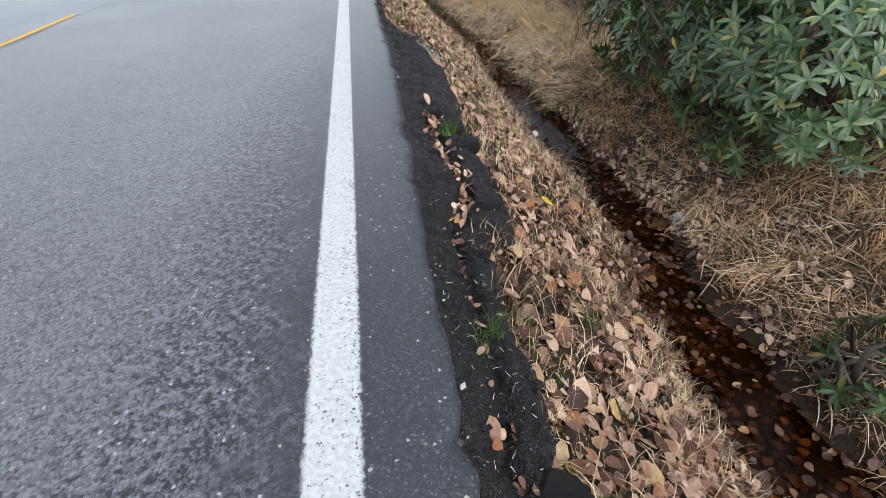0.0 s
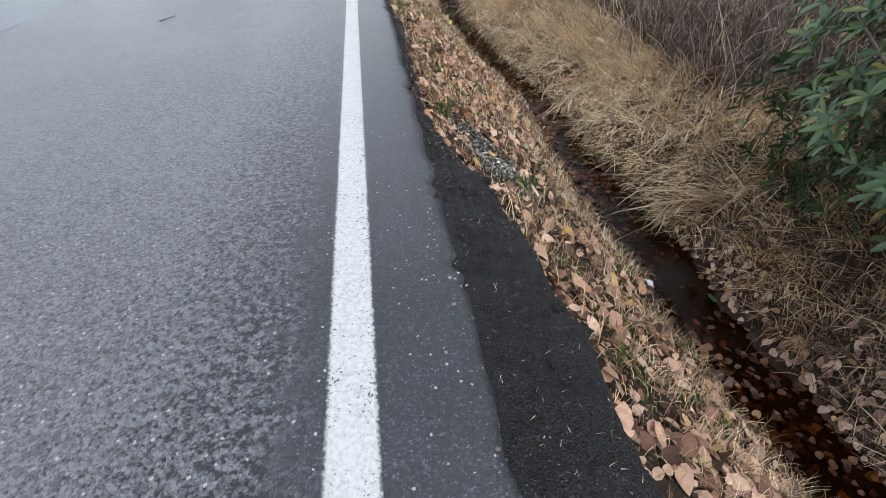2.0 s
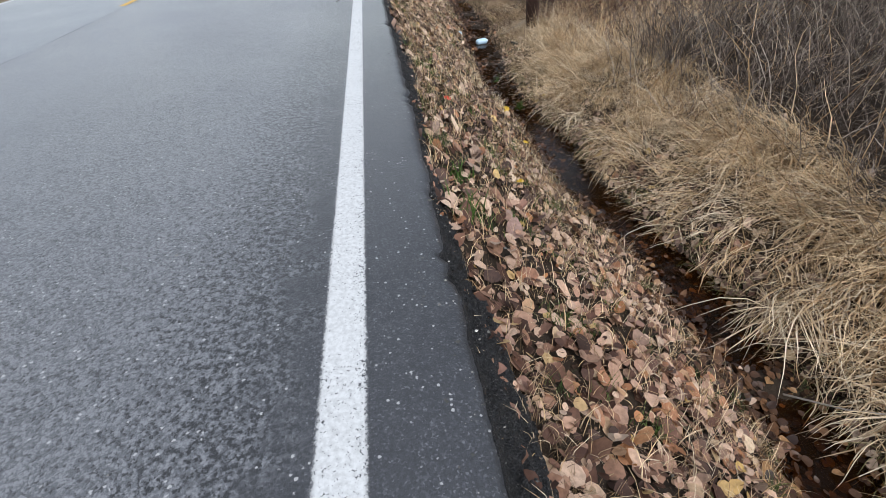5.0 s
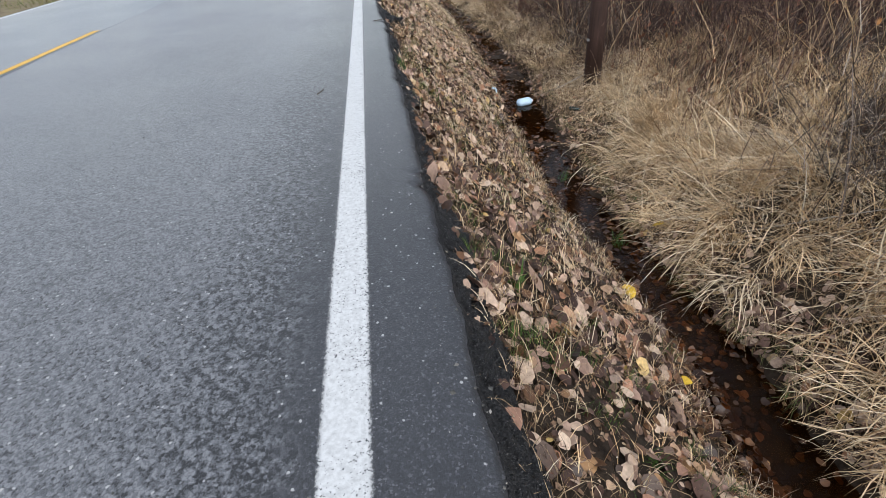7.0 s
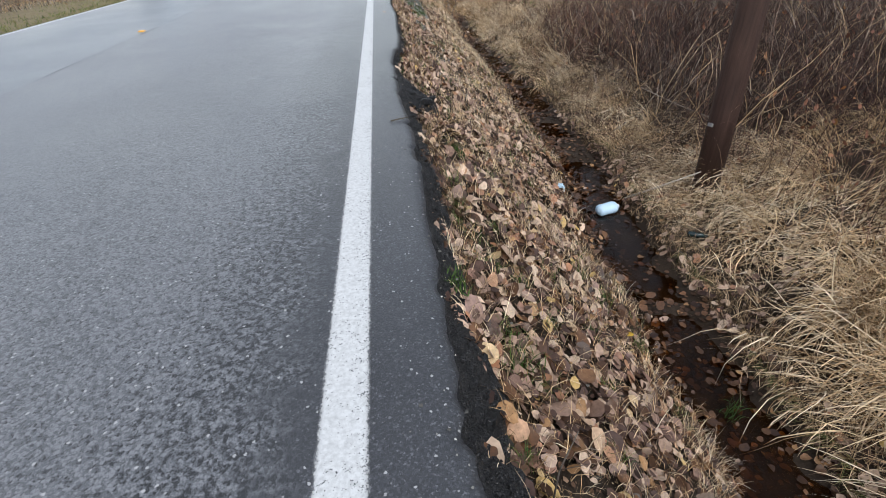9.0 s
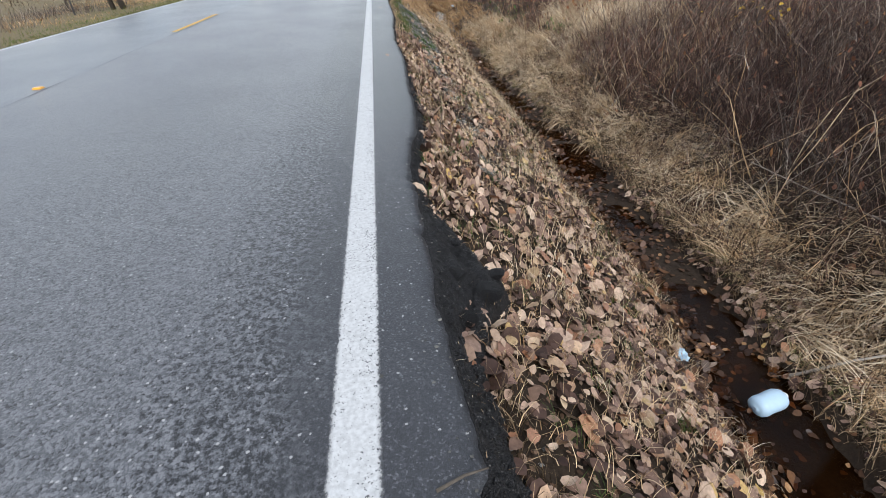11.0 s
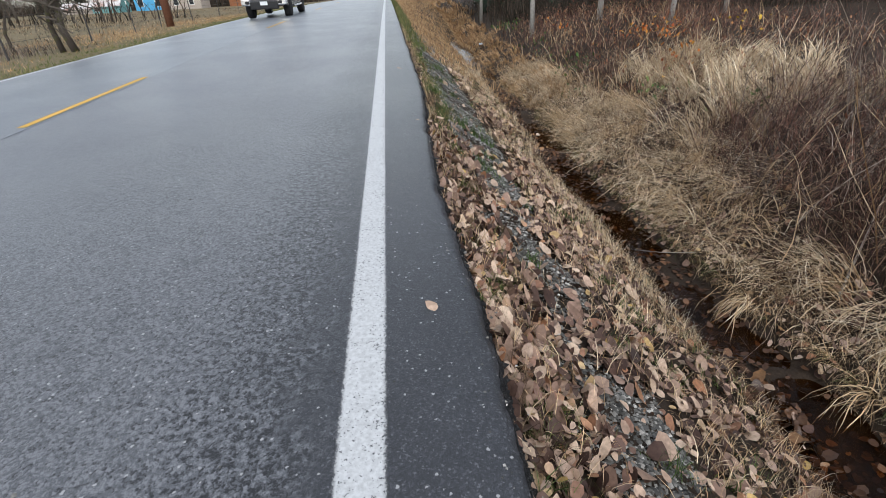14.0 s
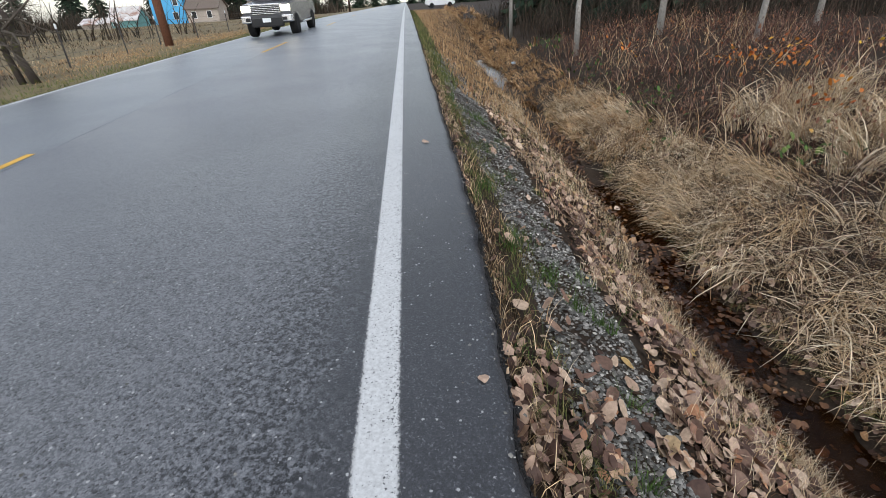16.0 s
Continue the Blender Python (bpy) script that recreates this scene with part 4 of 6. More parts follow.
twigs("pale_stems", 500, 1.5, 8.0, 26.0, 40.0, 200, 0.3, 0.4, 0.9, 0.013, M_STRAW, "bleached stems in the dead brush", 0.9, 1)
tussocks("pine_straw", 520, 0.5, 2.9, -9, 1.0, 22, 0.40, 0.009, M_STRAW_ORANGE, "matted red-brown fern and straw litter under the shrub", 2.3, None, 3.5, 3.0)
stalks("dead_fern", 2600, 0.9, 4.5, -8, 0.8, 160, 0.2, 0.12, 0.45, 0.011, 1.8, M_RUST, "brown dead fern and stalk litter under the shrub", "brush")
tussocks("far_grass", 420, 0.3, 1.6, 29, 62, 16, 0.5, 0.026, M_STRAW_ORANGE, "orange-tan dry grass along the far ditch", 1.5)
tussocks("far_grass", 300, -2.4, 2.2, 42, 80, 15, 0.7, 0.05, M_STRAW_ORANGE, "rust and tan grass beyond the brush", 1.2)

# dead leaves held in the brush
n = 4500
y = np.where(rng.uniform(0, 1, n) < 0.55, rng.uniform(26, 42, n), rng.uniform(11.5, 23, n))
x = channel(y) + rng.uniform(1.7, 7.5, n)
hh = rng.uniform(0.05, 0.7, n) * np.where(y > 24, 0.9, 1.7)
thing("brush_leaves", leaves("brush_leaves", on_ground(x, y, hh), rng.uniform(0.025, 0.06, n), 0.9, island_material("withered_leaf", [(0.0, (0.13, 0.06, 0.04)), (0.6, (0.22, 0.10, 0.06)), (0.9, (0.33, 0.17, 0.09)), (1.0, (0.45, 0.22, 0.08))], 0.7), None, LEAF[::2]), "withered rust leaves held in the dead brush", "leaves", "stuff")

# growth between the road and the far ditch
n = 16000
y = rng.uniform(30, 80, n)
x = edge(y) + 0.1 + rng.uniform(0, 1, n) ** 1.2 * (channel(y) - edge(y))
near_road = x - edge(y) < 0.55
for sel, mt, nm, lab in ((near_road, M_MOSSY, "shoulder_grass", "short green-brown grass along the far shoulder"), (~near_road, M_STRAW_ORANGE, "slope_straw", "orange dry grass on the far slope")):
    k = int(sel.sum())
    thing(nm, blades(nm, on_ground(x[sel], y[sel], -0.01), rng.uniform(0, 6.28, k), rng.uniform(0.08, 0.34, k), rng.uniform(0.01, 0.022, k), rng.uniform(0.5, 2.0, k), mt), lab, "grass", "stuff")
# dark undergrowth along the foot of the woods
n = 22000
x, y, _ = clumped(n, 6.0, 46, 37, 58, 480, 0.6)
keep = y > np.interp(x, [5, 7, 12, 20, 48], [48, 41, 39, 37, 34])
x, y = x[keep], y[keep]
n = len(x)
thing("undergrowth", blades("undergrowth", on_ground(x, y, -0.02), rng.uniform(0, 6.28, n), rng.uniform(0.5, 2.4, n), rng.uniform(0.015, 0.05, n), rng.uniform(0.3, 2.2, n), M_UNDER, segs=4), "dark tangled undergrowth at the foot of the woods", "brush", "stuff")
n = 15000
x, y, _ = clumped(n, -75, -14, 62, 150, 220, 1.4)
keep = (y > 128) | (x < -52 - 0.1 * (y - 60)) | ((x < -16) & (y < 64) & (x > -40))
x, y = x[keep], y[keep]
n = len(x)
thing("hedge", blades("hedge", on_ground(x, y, -0.02), rng.uniform(0, 6.28, n), rng.uniform(0.8, 4.5, n), rng.uniform(0.05, 0.14, n), rng.uniform(0.3, 1.8, n), M_UNDER, segs=4), "dark leafless hedgerow across the field", "brush", "stuff")

# gravel on the slope and loose chips on the shoulder
PEB = np.array([(1, 0, 0), (-1, 0, 0), (0, 1, 0), (0, -1, 0), (0.15, 0.1, 1), (-0.2, -0.15, 0.9)])
PEB_T = np.array([(0, 2, 4), (2, 1, 5), (2, 5, 4), (1, 3, 5), (3, 0, 4), (3, 4, 5)])


def pebbles(name, centres, size, material, flat=0.6):
    n = len(centres)
    P = PEB[None] * rng.uniform(0.6, 1.2, (n, 6, 1)) * size[:, None, None]
    P[..., 2] *= flat
    a = rng.uniform(0, 6.28, n)
    c, s = np.cos(a)[:, None], np.sin(a)[:, None]
    P = np.stack([P[..., 0] * c - P[..., 1] * s, P[..., 0] * s + P[..., 1] * c, P[..., 2] + rng.normal(0, 0.2, (n, 1)) * P[..., 0]], -1)
    T = (np.arange(n)[:, None, None] * 6 + PEB_T[None]).reshape(-1, 3)
    return mesh_arrays(name, (P + centres[:, None]).reshape(-1, 3), T, material)


n = 85000
y = np.where(rng.uniform(0, 1, n) < 0.75, 16 + 20 * rng.uniform(0, 1, n) ** 1.6, rng.uniform(-8, 17, n))
y[:9000] = rng.uniform(-0.6, 1.2, 9000)
x = np.where(y > 16, edge(y) + rng.uniform(0.3, 0.95, n), slope_x(y, rng.uniform(0, 0.8, n)))
keep = rng.uniform(0, 1, n) < np.clip(gravel_zone(x, y) * 3.0, 0.03, 1)
x, y = x[keep], y[keep]
thing("gravel", pebbles("gravel", on_ground(x, y, 0.006), np.clip(rng.normal(0.010, 0.005, len(x)), 0.003, 0.024), M_GRAVEL), "grey crushed gravel band on the slope", "gravel", "stuff")
n = 5200
y = rng.uniform(-8, 34, n)
x = edge(y) - rng.normal(0.03, 0.05, n)
x = np.where(rng.uniform(0, 1, n) < 0.2, rng.uniform(-1.6, 0.4, n), x)
thing("loose_chips", pebbles("loose_chips", np.stack([x, y, np.where(x > edge(y), -0.012, 0.001)], -1), np.clip(rng.exponential(0.0026, n), 0.0012, 0.011), M_GRAVEL), "loose pale stone chips along the asphalt edge", "gravel", "stuff")
n = 12000
y = rng.uniform(-8, 30, n)
f = 1.1 * rng.uniform(0, 1, n) ** 1.4 + 0.08
x = edge(y) + f * lip(y)
z = np.maximum(shelf_z(f, x, y) + 0.004, ground_z(x, y))
thing("asphalt_crumbs", pebbles("asphalt_crumbs", np.stack([x, y, z], -1), np.clip(rng.exponential(0.007, n), 0.003, 0.035), M_EDGE), "black crumbs of broken asphalt on the shelf", "rubble", "stuff")


# broken lumps of asphalt along the shelf
def chunk_mesh(seed):
    r = np.random.default_rng(seed)
    bm = bmesh.new()
    bmesh.ops.create_icosphere(bm, subdivisions=3, radius=1.0)
    cuts = [(Vector(r.normal(0, 1, 3)).normalized(), r.uniform(0.45, 0.8)) for _ in range(11)]
    for v in bm.verts:
        for d, h in cuts:
            over = v.co.dot(d) - h
            if over > 0:
                v.co -= d * over
        c = v.co
        v.co = c * (1 + 0.05 * math.sin(17 * c.x + seed) * math.sin(15 * c.y) + 0.04 * math.sin(29 * c.z + 23 * c.x))
        v.co.z *= 0.6
    me = bpy.data.meshes.new("asphalt_chunk")
    bm.to_mesh(me)
    bm.free()
    me.materials.append(M_EDGE)
    return me


chunk_shapes = [chunk_mesh(90 + k) for k in range(4)]
for k, (y, f, size) in enumerate(((-4.9, 0.9, 0.06), (-4.45, 0.75, 0.10), (-4.2, 0.9, 0.07), (-3.75, 0.82, 0.11), (-3.4, 0.95, 0.06), (-5.3, 0.35, 0.05), (-4.0, 0.28, 0.05), (-3.2, 0.5, 0.06), (-6.0, 0.8, 0.08), (-0.75, 0.9, 0.05), (7.6, 0.8, 0.05), (10.2, 0.7, 0.05), (13.75, 0.5, 0.06), (13.95, 0.75, 0.09), (14.1, 0.9, 0.06), (14.3, 0.6, 0.05), (14.02, 0.35, 0.05))):
    x = float(edge(y) + lip(y) * f)
    z = float(shelf_z(np.array([f]), np.array([x]), np.array([float(y)]))[0])
    thing("asphalt_chunk", chunk_shapes[k % 4], "broken black lump of asphalt on the crumbling shelf", "rubble", "", "lumps along the asphalt edge", pose(x, y, z - 0.005, 9 * (-1) ** k, 14, 67 * k) @ Matrix.Scale(size, 4))

n = 800
y = np.concatenate([rng.uniform(-7, 0, 550), rng.uniform(0, 16, 250)])
f = rng.uniform(0.08, 1.0, n)
x = edge(y) + f * lip(y)
z = shelf_z(f, x, y) + 0.012
thing("shelf_bits", blades("shelf_bits", np.stack([x, y, z], -1), rng.uniform(0, 6.28, n), rng.uniform(0.008, 0.035, n), rng.uniform(0.0015, 0.0035, n), rng.uniform(0.1, 0.4, n), M_STRAW_PALE, tilt=rng.uniform(1.3, 1.55, n)), "pale straw bits strewn on the black asphalt shelf", "litter", "stuff")


# ---- single things on the ditch side ----
def tube_bm(bm, pts, radii, sides=8):
    rings = []
    for j, p in enumerate(pts):
        a = Vector(pts[min(j + 1, len(pts) - 1)]) - Vector(pts[max(j - 1, 0)])
        a.normalize()
        s = a.cross(Vector((0, 0, 1)) if abs(a.z) < 0.9 else Vector((1, 0, 0))).normalized()
        t = a.cross(s)
        rings.append([bm.verts.new(Vector(p) + (s * math.cos(q) + t * math.sin(q)) * radii[j]) for q in [6.2832 * i / sides for i in range(sides)]])
    for a, b in zip(rings, rings[1:]):
        for i in range(sides):
            bm.faces.new((a[i], a[(i + 1) % sides], b[(i + 1) % sides], b[i])).smooth = True
    bm.faces.new(rings[-1])
    bm.faces.new(rings[0][::-1])
    return rings


def tube(name, pts, radii, material, parent=None, sides=8, label=""):
    bm = bmesh.new()
    tube_bm(bm, pts, radii, sides)
    return part(name, bm, material, parent, label)


def box_bm(bm, x0, x1, y0, y1, z0, z1, bevel=0.0):
    made = bmesh.ops.create_cube(bm, size=1.0)["verts"]
    for v in made:
        v.co = Vector((x0 + (v.co.x + 0.5) * (x1 - x0), y0 + (v.co.y + 0.5) * (y1 - y0), z0 + (v.co.z + 0.5) * (z1 - z0)))
    if bevel:
        edges = {e for v in made for e in v.link_edges}
        bmesh.ops.bevel(bm, geom=list(edges), offset=bevel, segments=2, affect="EDGES", profile=0.6)
    return bm


def box(name, x0, x1, y0, y1, z0, z1, material, parent, bevel=0.0, label="", m=None):
    return part(name, box_bm(bmesh.new(), x0, x1, y0, y1, z0, z1, bevel), material, parent, label, m)


def gz(x, y):
    return float(ground_z(x, y))


def pole_material():
    m, n, l, b = mat("creosote_wood", 0.7, 0.3)
    co = object_coord(n)
    mp = n.new("ShaderNodeMapping")
    mp.inputs["Scale"].default_value = (1, 1, 0.06)
    l.new(co, mp.inputs["Vector"])
    g = noise_tex(n, l, 40, 5, 0.7, mp.outputs[0])
    big = noise_tex(n, l, 2.0, 3, 0.6, co)
    c = ramp(n, [(0.3, (0.018, 0.009, 0.007)), (0.6, (0.050, 0.026, 0.019)), (0.8, (0.11, 0.065, 0.048))])
    l.new(math_node(n, l, "ADD", math_node(n, l, "MULTIPLY", g.outputs["Fac"], 0.7), math_node(n, l, "MULTIPLY", big.outputs["Fac"], 0.3)), c.inputs[0])
    l.new(c.outputs[0], b.inputs["Base Color"])
    bump(n, l, b, g.outputs["Fac"], 0.7, 0.01)
    return m


M_POLE = pole_material()
M_METAL = plain_material("galvanised_metal", (0.45, 0.46, 0.47), 0.45, 0.5, 30, 0.2, 0.8)
pole = tagged(new("utility_pole"), "dark brown creosoted wooden utility pole on the ditch bank", "pole")
pole.location = (4.2, 14.35, gz(4.2, 14.35) - 0.15)
tube("shaft", [(0, 0, 0), (-0.04, 0.01, 1.2), (-0.10, 0.03, 3.0), (-0.16, 0.06, 5), (-0.28, 0.1, 9)], [0.16, 0.152, 0.148, 0.142, 0.13], M_POLE, pole, 20)
box("tag", -0.206, -0.185, -0.06, -0.02, 1.02, 1.06, M_METAL, pole, 0.004, "small metal tags nailed to the pole")
box("tag", -0.204, -0.183, -0.005, 0.025, 1.01, 1.05, M_METAL, pole, 0.004, "small metal tags nailed to the pole")

# pale jug lying in the water
M_JUG = plain_material("pale_blue_plastic", (0.50, 0.68, 0.82), 0.4, 0.5, 8, 0.10)
M_WHITE_PLASTIC = plain_material("white_plastic", (0.74, 0.76, 0.77), 0.4, 0.5, 8, 0.08)


def lathe_bm(profile, sides=20, squash=1.0):
    bm = bmesh.new()
    rings = [[bm.verts.new((x, r * math.cos(q), r * squash * math.sin(q))) for q in [6.2832 * i / sides for i in range(sides)]] for x, r in profile]
    for a, b in zip(rings, rings[1:]):
        for i in range(sides):
            bm.faces.new((a[i], a[(i + 1) % sides], b[(i + 1) % sides], b[i])).smooth = True
    bm.faces.new(rings[0])
    bm.faces.new(rings[-1][::-1])
    return bm


jug = tagged(new("plastic_jug"), "pale blue plastic jug lying half in the ditch water", "bottle")
jug.matrix_basis = pose(2.88, 14.3, WATER + 0.045, 4, -3, 12)
part("body", lathe_bm([(-0.15, 0.02), (-0.145, 0.055), (-0.125, 0.078), (-0.09, 0.086), (-0.03, 0.082), (0.03, 0.086), (0.08, 0.084), (0.115, 0.07), (0.135, 0.045), (0.142, 0.025)], 24, 0.88), M_JUG, jug)
part("cap", lathe_bm([(0.142, 0.024), (0.16, 0.026), (0.166, 0.02)], 14), M_WHITE_PLASTIC, jug, "white screw cap")


def crumpled(name, label, category, at, size, material, seed, flat=0.5):
    bm = bmesh.new()
    bmesh.ops.create_icosphere(bm, subdivisions=3, radius=size)
    r = np.random.default_rng(seed)
    ph = r.uniform(0, 6, 6)
    for v in bm.verts:
        c = v.co / size
        k = 1 + 0.28 * math.sin(4 * c.x + ph[0]) * math.sin(5 * c.y + ph[1]) + 0.2 * math.sin(9 * c.z + 7 * c.x + ph[2]) + 0.14 * math.sin(13 * c.y - 6 * c.x + ph[3])
        v.co = v.co * k
        v.co.z *= flat
    me = bpy.data.meshes.new(name)
    bm.to_mesh(me)
    bm.free()
    me.materials.append(material)
    return thing(name, me, label, category, m=pose(*at, 0, 0, float(r.uniform(0, 360))))


crumpled("litter", "crumpled white wrapper floating in the ditch", "litter", (2.50, -0.15, WATER + 0.03), 0.055, M_WHITE_PLASTIC, 1, 0.7)
crumpled("litter", "small white paper scrap on fallen leaves", "litter", (1.62, -4.5, gz(1.62, -4.5) + 0.05), 0.035, M_WHITE_PLASTIC, 2)
crumpled("plastic_cup", "crushed pale plastic cup at the water's edge", "litter", (2.38, 14.75, gz(2.38, 14.75) + 0.05), 0.06, M_JUG, 3, 0.9)
crumpled("stone", "small grey stone on the far ditch bank", "stone", (3.26, -2.79, gz(3.26, -2.79) + 0.05), 0.08, M_METAL, 4, 0.7)
crumpled("plastic_bag", "grey torn plastic sheet beside the ditch", "litter", (3.15, -2.65, gz(3.15, -2.65) + 0.03), 0.11, plain_material("grey_film", (0.3, 0.32, 0.34), 0.3, 0.5, 20, 0.3), 5, 0.3)
crumpled("litter", "pale plastic litter far down the ditch", "litter", (4.35, 41.0, gz(4.35, 41.0) + 0.08), 0.07, M_JUG, 6, 0.6)
crumpled("litter", "small pale green bottle cap on leaves", "litter", (1.79, 1.61, gz(1.79, 1.61) + 0.04), 0.03, plain_material("mint_plastic", (0.2, 0.5, 0.38), 0.4, 0.5, 8, 0.1), 7, 0.5)
M_GLASS_DARK = plain_material("dark_green_glass", (0.01, 0.025, 0.025), 0.12, 0.6, 8, 0.05)
bottle = tagged(new("glass_bottle"), "dark glass bottle lying in flattened grass", "bottle")
bottle.matrix_basis = pose(3.5, 13.31, gz(3.5, 13.31) + 0.06, 0, 5, -20)
part("body", lathe_bm([(-0.12, 0.02), (-0.115, 0.032), (0.03, 0.033), (0.06, 0.02), (0.08, 0.013)], 16), M_GLASS_DARK, bottle)
part("neck", lathe_bm([(0.08, 0.013), (0.12, 0.012), (0.124, 0.015), (0.135, 0.015)], 12), M_GLASS_DARK, bottle)
can = tagged(new("drink_can"), "pale crushed drink can beside the ditch water", "can")
can.matrix_basis = pose(2.72, 21.2, gz(2.72, 21.2) + 0.05, 20, 30, 60)
part("body", lathe_bm([(-0.06, 0.026), (-0.055, 0.032), (0.0, 0.029), (0.05, 0.033), (0.06, 0.028)], 16), plain_material("pale_tin", (0.62, 0.58, 0.52), 0.4, 0.5, 30, 0.3), can)
part("lid", lathe_bm([(0.058, 0.027), (0.066, 0.028), (0.068, 0.024)], 16), M_METAL, can)


# single bright leaves
def bright_leaf(at, size, material, label, tilt=0.2):
    me = leaves("leaf", np.zeros((1, 3)), np.array([size]), tilt, material)
    thing("leaf", me, label, "leaf", m=Matrix.Translation(at))


for x, y, sz in ((1.45, -3.52, 0.10), (3.05, 9.65, 0.13), (2.0, 8.33, 0.13), (1.95, 8.24, 0.09), (2.11, 7.57, 0.09), (2.45, 18.81, 0.08), (1.95, 11.8, 0.09), (2.0, 9.8, 0.07), (1.25, 4.9, 0.07)):
    bright_leaf((x, y, max(gz(x, y), WATER) + 0.07), sz, M_YELLOW_LEAF, "bright yellow fallen leaf on the ditch slope")
bright_leaf((3.0, -0.42, WATER + 0.03), 0.10, M_GREEN, "fresh green leaf floating on ditch water")
M_RED = plain_material("red_leaf", (0.62, 0.06, 0.03), 0.5, 0.3, 40, 0.2)
bright_leaf((0.86, 6.27, gz(0.86, 6.27) + 0.06), 0.075, M_RED, "bright red fallen leaf among brown leaves")


# green weeds
def weed(at, r, n, width, label, material=M_GREEN, seed=0):
    g = np.random.default_rng(seed)
    az = g.uniform(0, 6.28, n)
    root = np.stack([g.normal(0, r * 0.22, n), g.normal(0, r * 0.22, n), 0 * az - 0.01], -1)
    me = blades("weed", root, az, g.uniform(0.5, 1.1, n) * r, width * g.uniform(0.6, 1.3, n), g.uniform(0.4, 1.9, n), material, segs=4)
    # join the blades at the root into one plant
    k = len(me.vertices) // n
    co = np.empty(len(me.vertices) * 3, np.float32)
    me.vertices.foreach_get("co", co)
    tri = np.empty(len(me.polygons) * 3, np.int32)
    me.loops.foreach_get("vertex_index", tri)
    i = np.arange(n - 1)
    joined = np.concatenate([tri.reshape(-1, 3), np.stack([i * k, i * k + 1, (i + 1) * k], -1)])
    me = mesh_arrays("weed", co.reshape(-1, 3), joined, material)
    return thing("weed", me, label, "plant", group="green weeds", m=pose(*at, 0, 0, 0))


WEEDS = [(0.66, -3.70, 0.13, 40, 0.010), (0.5, -5.46, 0.14, 30, 0.006), (0.72, -5.2, 0.13, 26, 0.006), (0.74, -5.45, 0.12, 26, 0.007), (1.26, -0.18, 0.16, 30, 0.008), (1.3, 0.07, 0.16, 26, 0.012), (1.39, -0.24, 0.15, 24, 0.011), (1.95, -0.5, 0.16, 26, 0.008),
         (1.22, -2.8, 0.13, 22, 0.009), (0.62, 3.9, 0.24, 40, 0.013), (0.64, 4.35, 0.2, 30, 0.012), (0.83, 1.9, 0.17, 30, 0.011), (0.69, 0.56, 0.19, 34, 0.012), (1.01, 1.49, 0.14, 24, 0.010), (1.25, 0.09, 0.13, 24, 0.010), (0.79, 7.5, 0.16, 22, 0.022), (0.96, 8.62, 0.13, 30, 0.008),
         (0.79, 6.93, 0.15, 36, 0.005), (1.14, 6.56, 0.12, 22, 0.009), (0.43, 10.9, 0.15, 36, 0.007), (0.72, 10.62, 0.17, 40, 0.006), (1.4, 11.33, 0.13, 26, 0.007), (0.88, 16.45, 0.16, 34, 0.007), (1.03, 16.28, 0.16, 30, 0.007), (0.63, 18.04, 0.15, 30, 0.007), (0.7, 17.17, 0.17, 40, 0.006), (0.67, 15.8, 0.12, 22, 0.007),
         (1.0, 20.08, 0.15, 30, 0.008), (0.76, 24.77, 0.2, 50, 0.006), (0.77, 23.67, 0.2, 50, 0.006), (1.03, 23.57, 0.2, 50, 0.006), (1.13, 23.28, 0.2, 46, 0.006), (1.25, 23.2, 0.17, 40, 0.006), (0.61, 24.3, 0.18, 40, 0.006), (0.78, 28.8, 0.22, 50, 0.007), (1.31, 23.17, 0.14, 30, 0.006), (1.0, 22.0, 0.13, 26, 0.008), (2.6, 9.6, 0.2, 34, 0.008), (3.05, 10.2, 0.22, 36, 0.007), (2.55, 11.2, 0.2, 30, 0.007)]
for k, (x, y, r, cnt, w) in enumerate(WEEDS):
    weed((x, y, max(gz(x, y), -0.12 if x < edge(y) + lip(y) else -9, WATER)), r, cnt, w, "broad-leaved green weed on the leafy slope" if w > 0.009 else "tuft of green grass on the roadside slope", seed=100 + k)

# bare stems that stand up out of the leaves
for k, (x, y, h) in enumerate(((0.78, -4.3, 0.45), (0.62, 9.95, 0.4), (0.9, 9.6, 0.25), (0.62, 16.2, 0.35), (1.6, -2.2, 0.3), (0.95, 0.3, 0.35))):
    st = tagged(new("dead_weed"), "thin bare dead weed stem on the slope", "plant", "dead stems")
    st.location = (x, y, gz(x, y) - 0.02)
    tube("stem", [(0, 0, 0), (0.02, 0.03, h * 0.5), (0.05, 0.02, h)], [0.004, 0.003, 0.0015], M_BARK, st, 5)
    tube("twig", [(0.02, 0.03, h * 0.5), (0.08, -0.02, h * 0.75)], [0.002, 0.001], M_BARK, st, 4)

# dead branch caught in the thicket, and fallen sticks
M_DEADWOOD = plain_material("pale_deadwood", (0.36, 0.32, 0.27), 0.8, 0.2, 40, 0.3)
br = tagged(new("dead_branch"), "pale forked dead branch caught in the thicket", "branch")
br.location = (3.3, 3.15, 0.0)
tube("limb", [(-0.35, -0.05, 0.0), (-0.05, 0.02, 0.02), (0.05, 0.05, 0.05), (0.45, 0.3, 0.25), (1.0, 0.7, 0.50)], [0.009, 0.014, 0.016, 0.013, 0.007], M_DEADWOOD, br, 8)
tube("side_twig", [(0.05, 0.05, 0.07), (0.03, 0.02, -0.06), (0.06, 0.0, -0.14)], [0.012, 0.008, 0.004], M_DEADWOOD, br, 6)
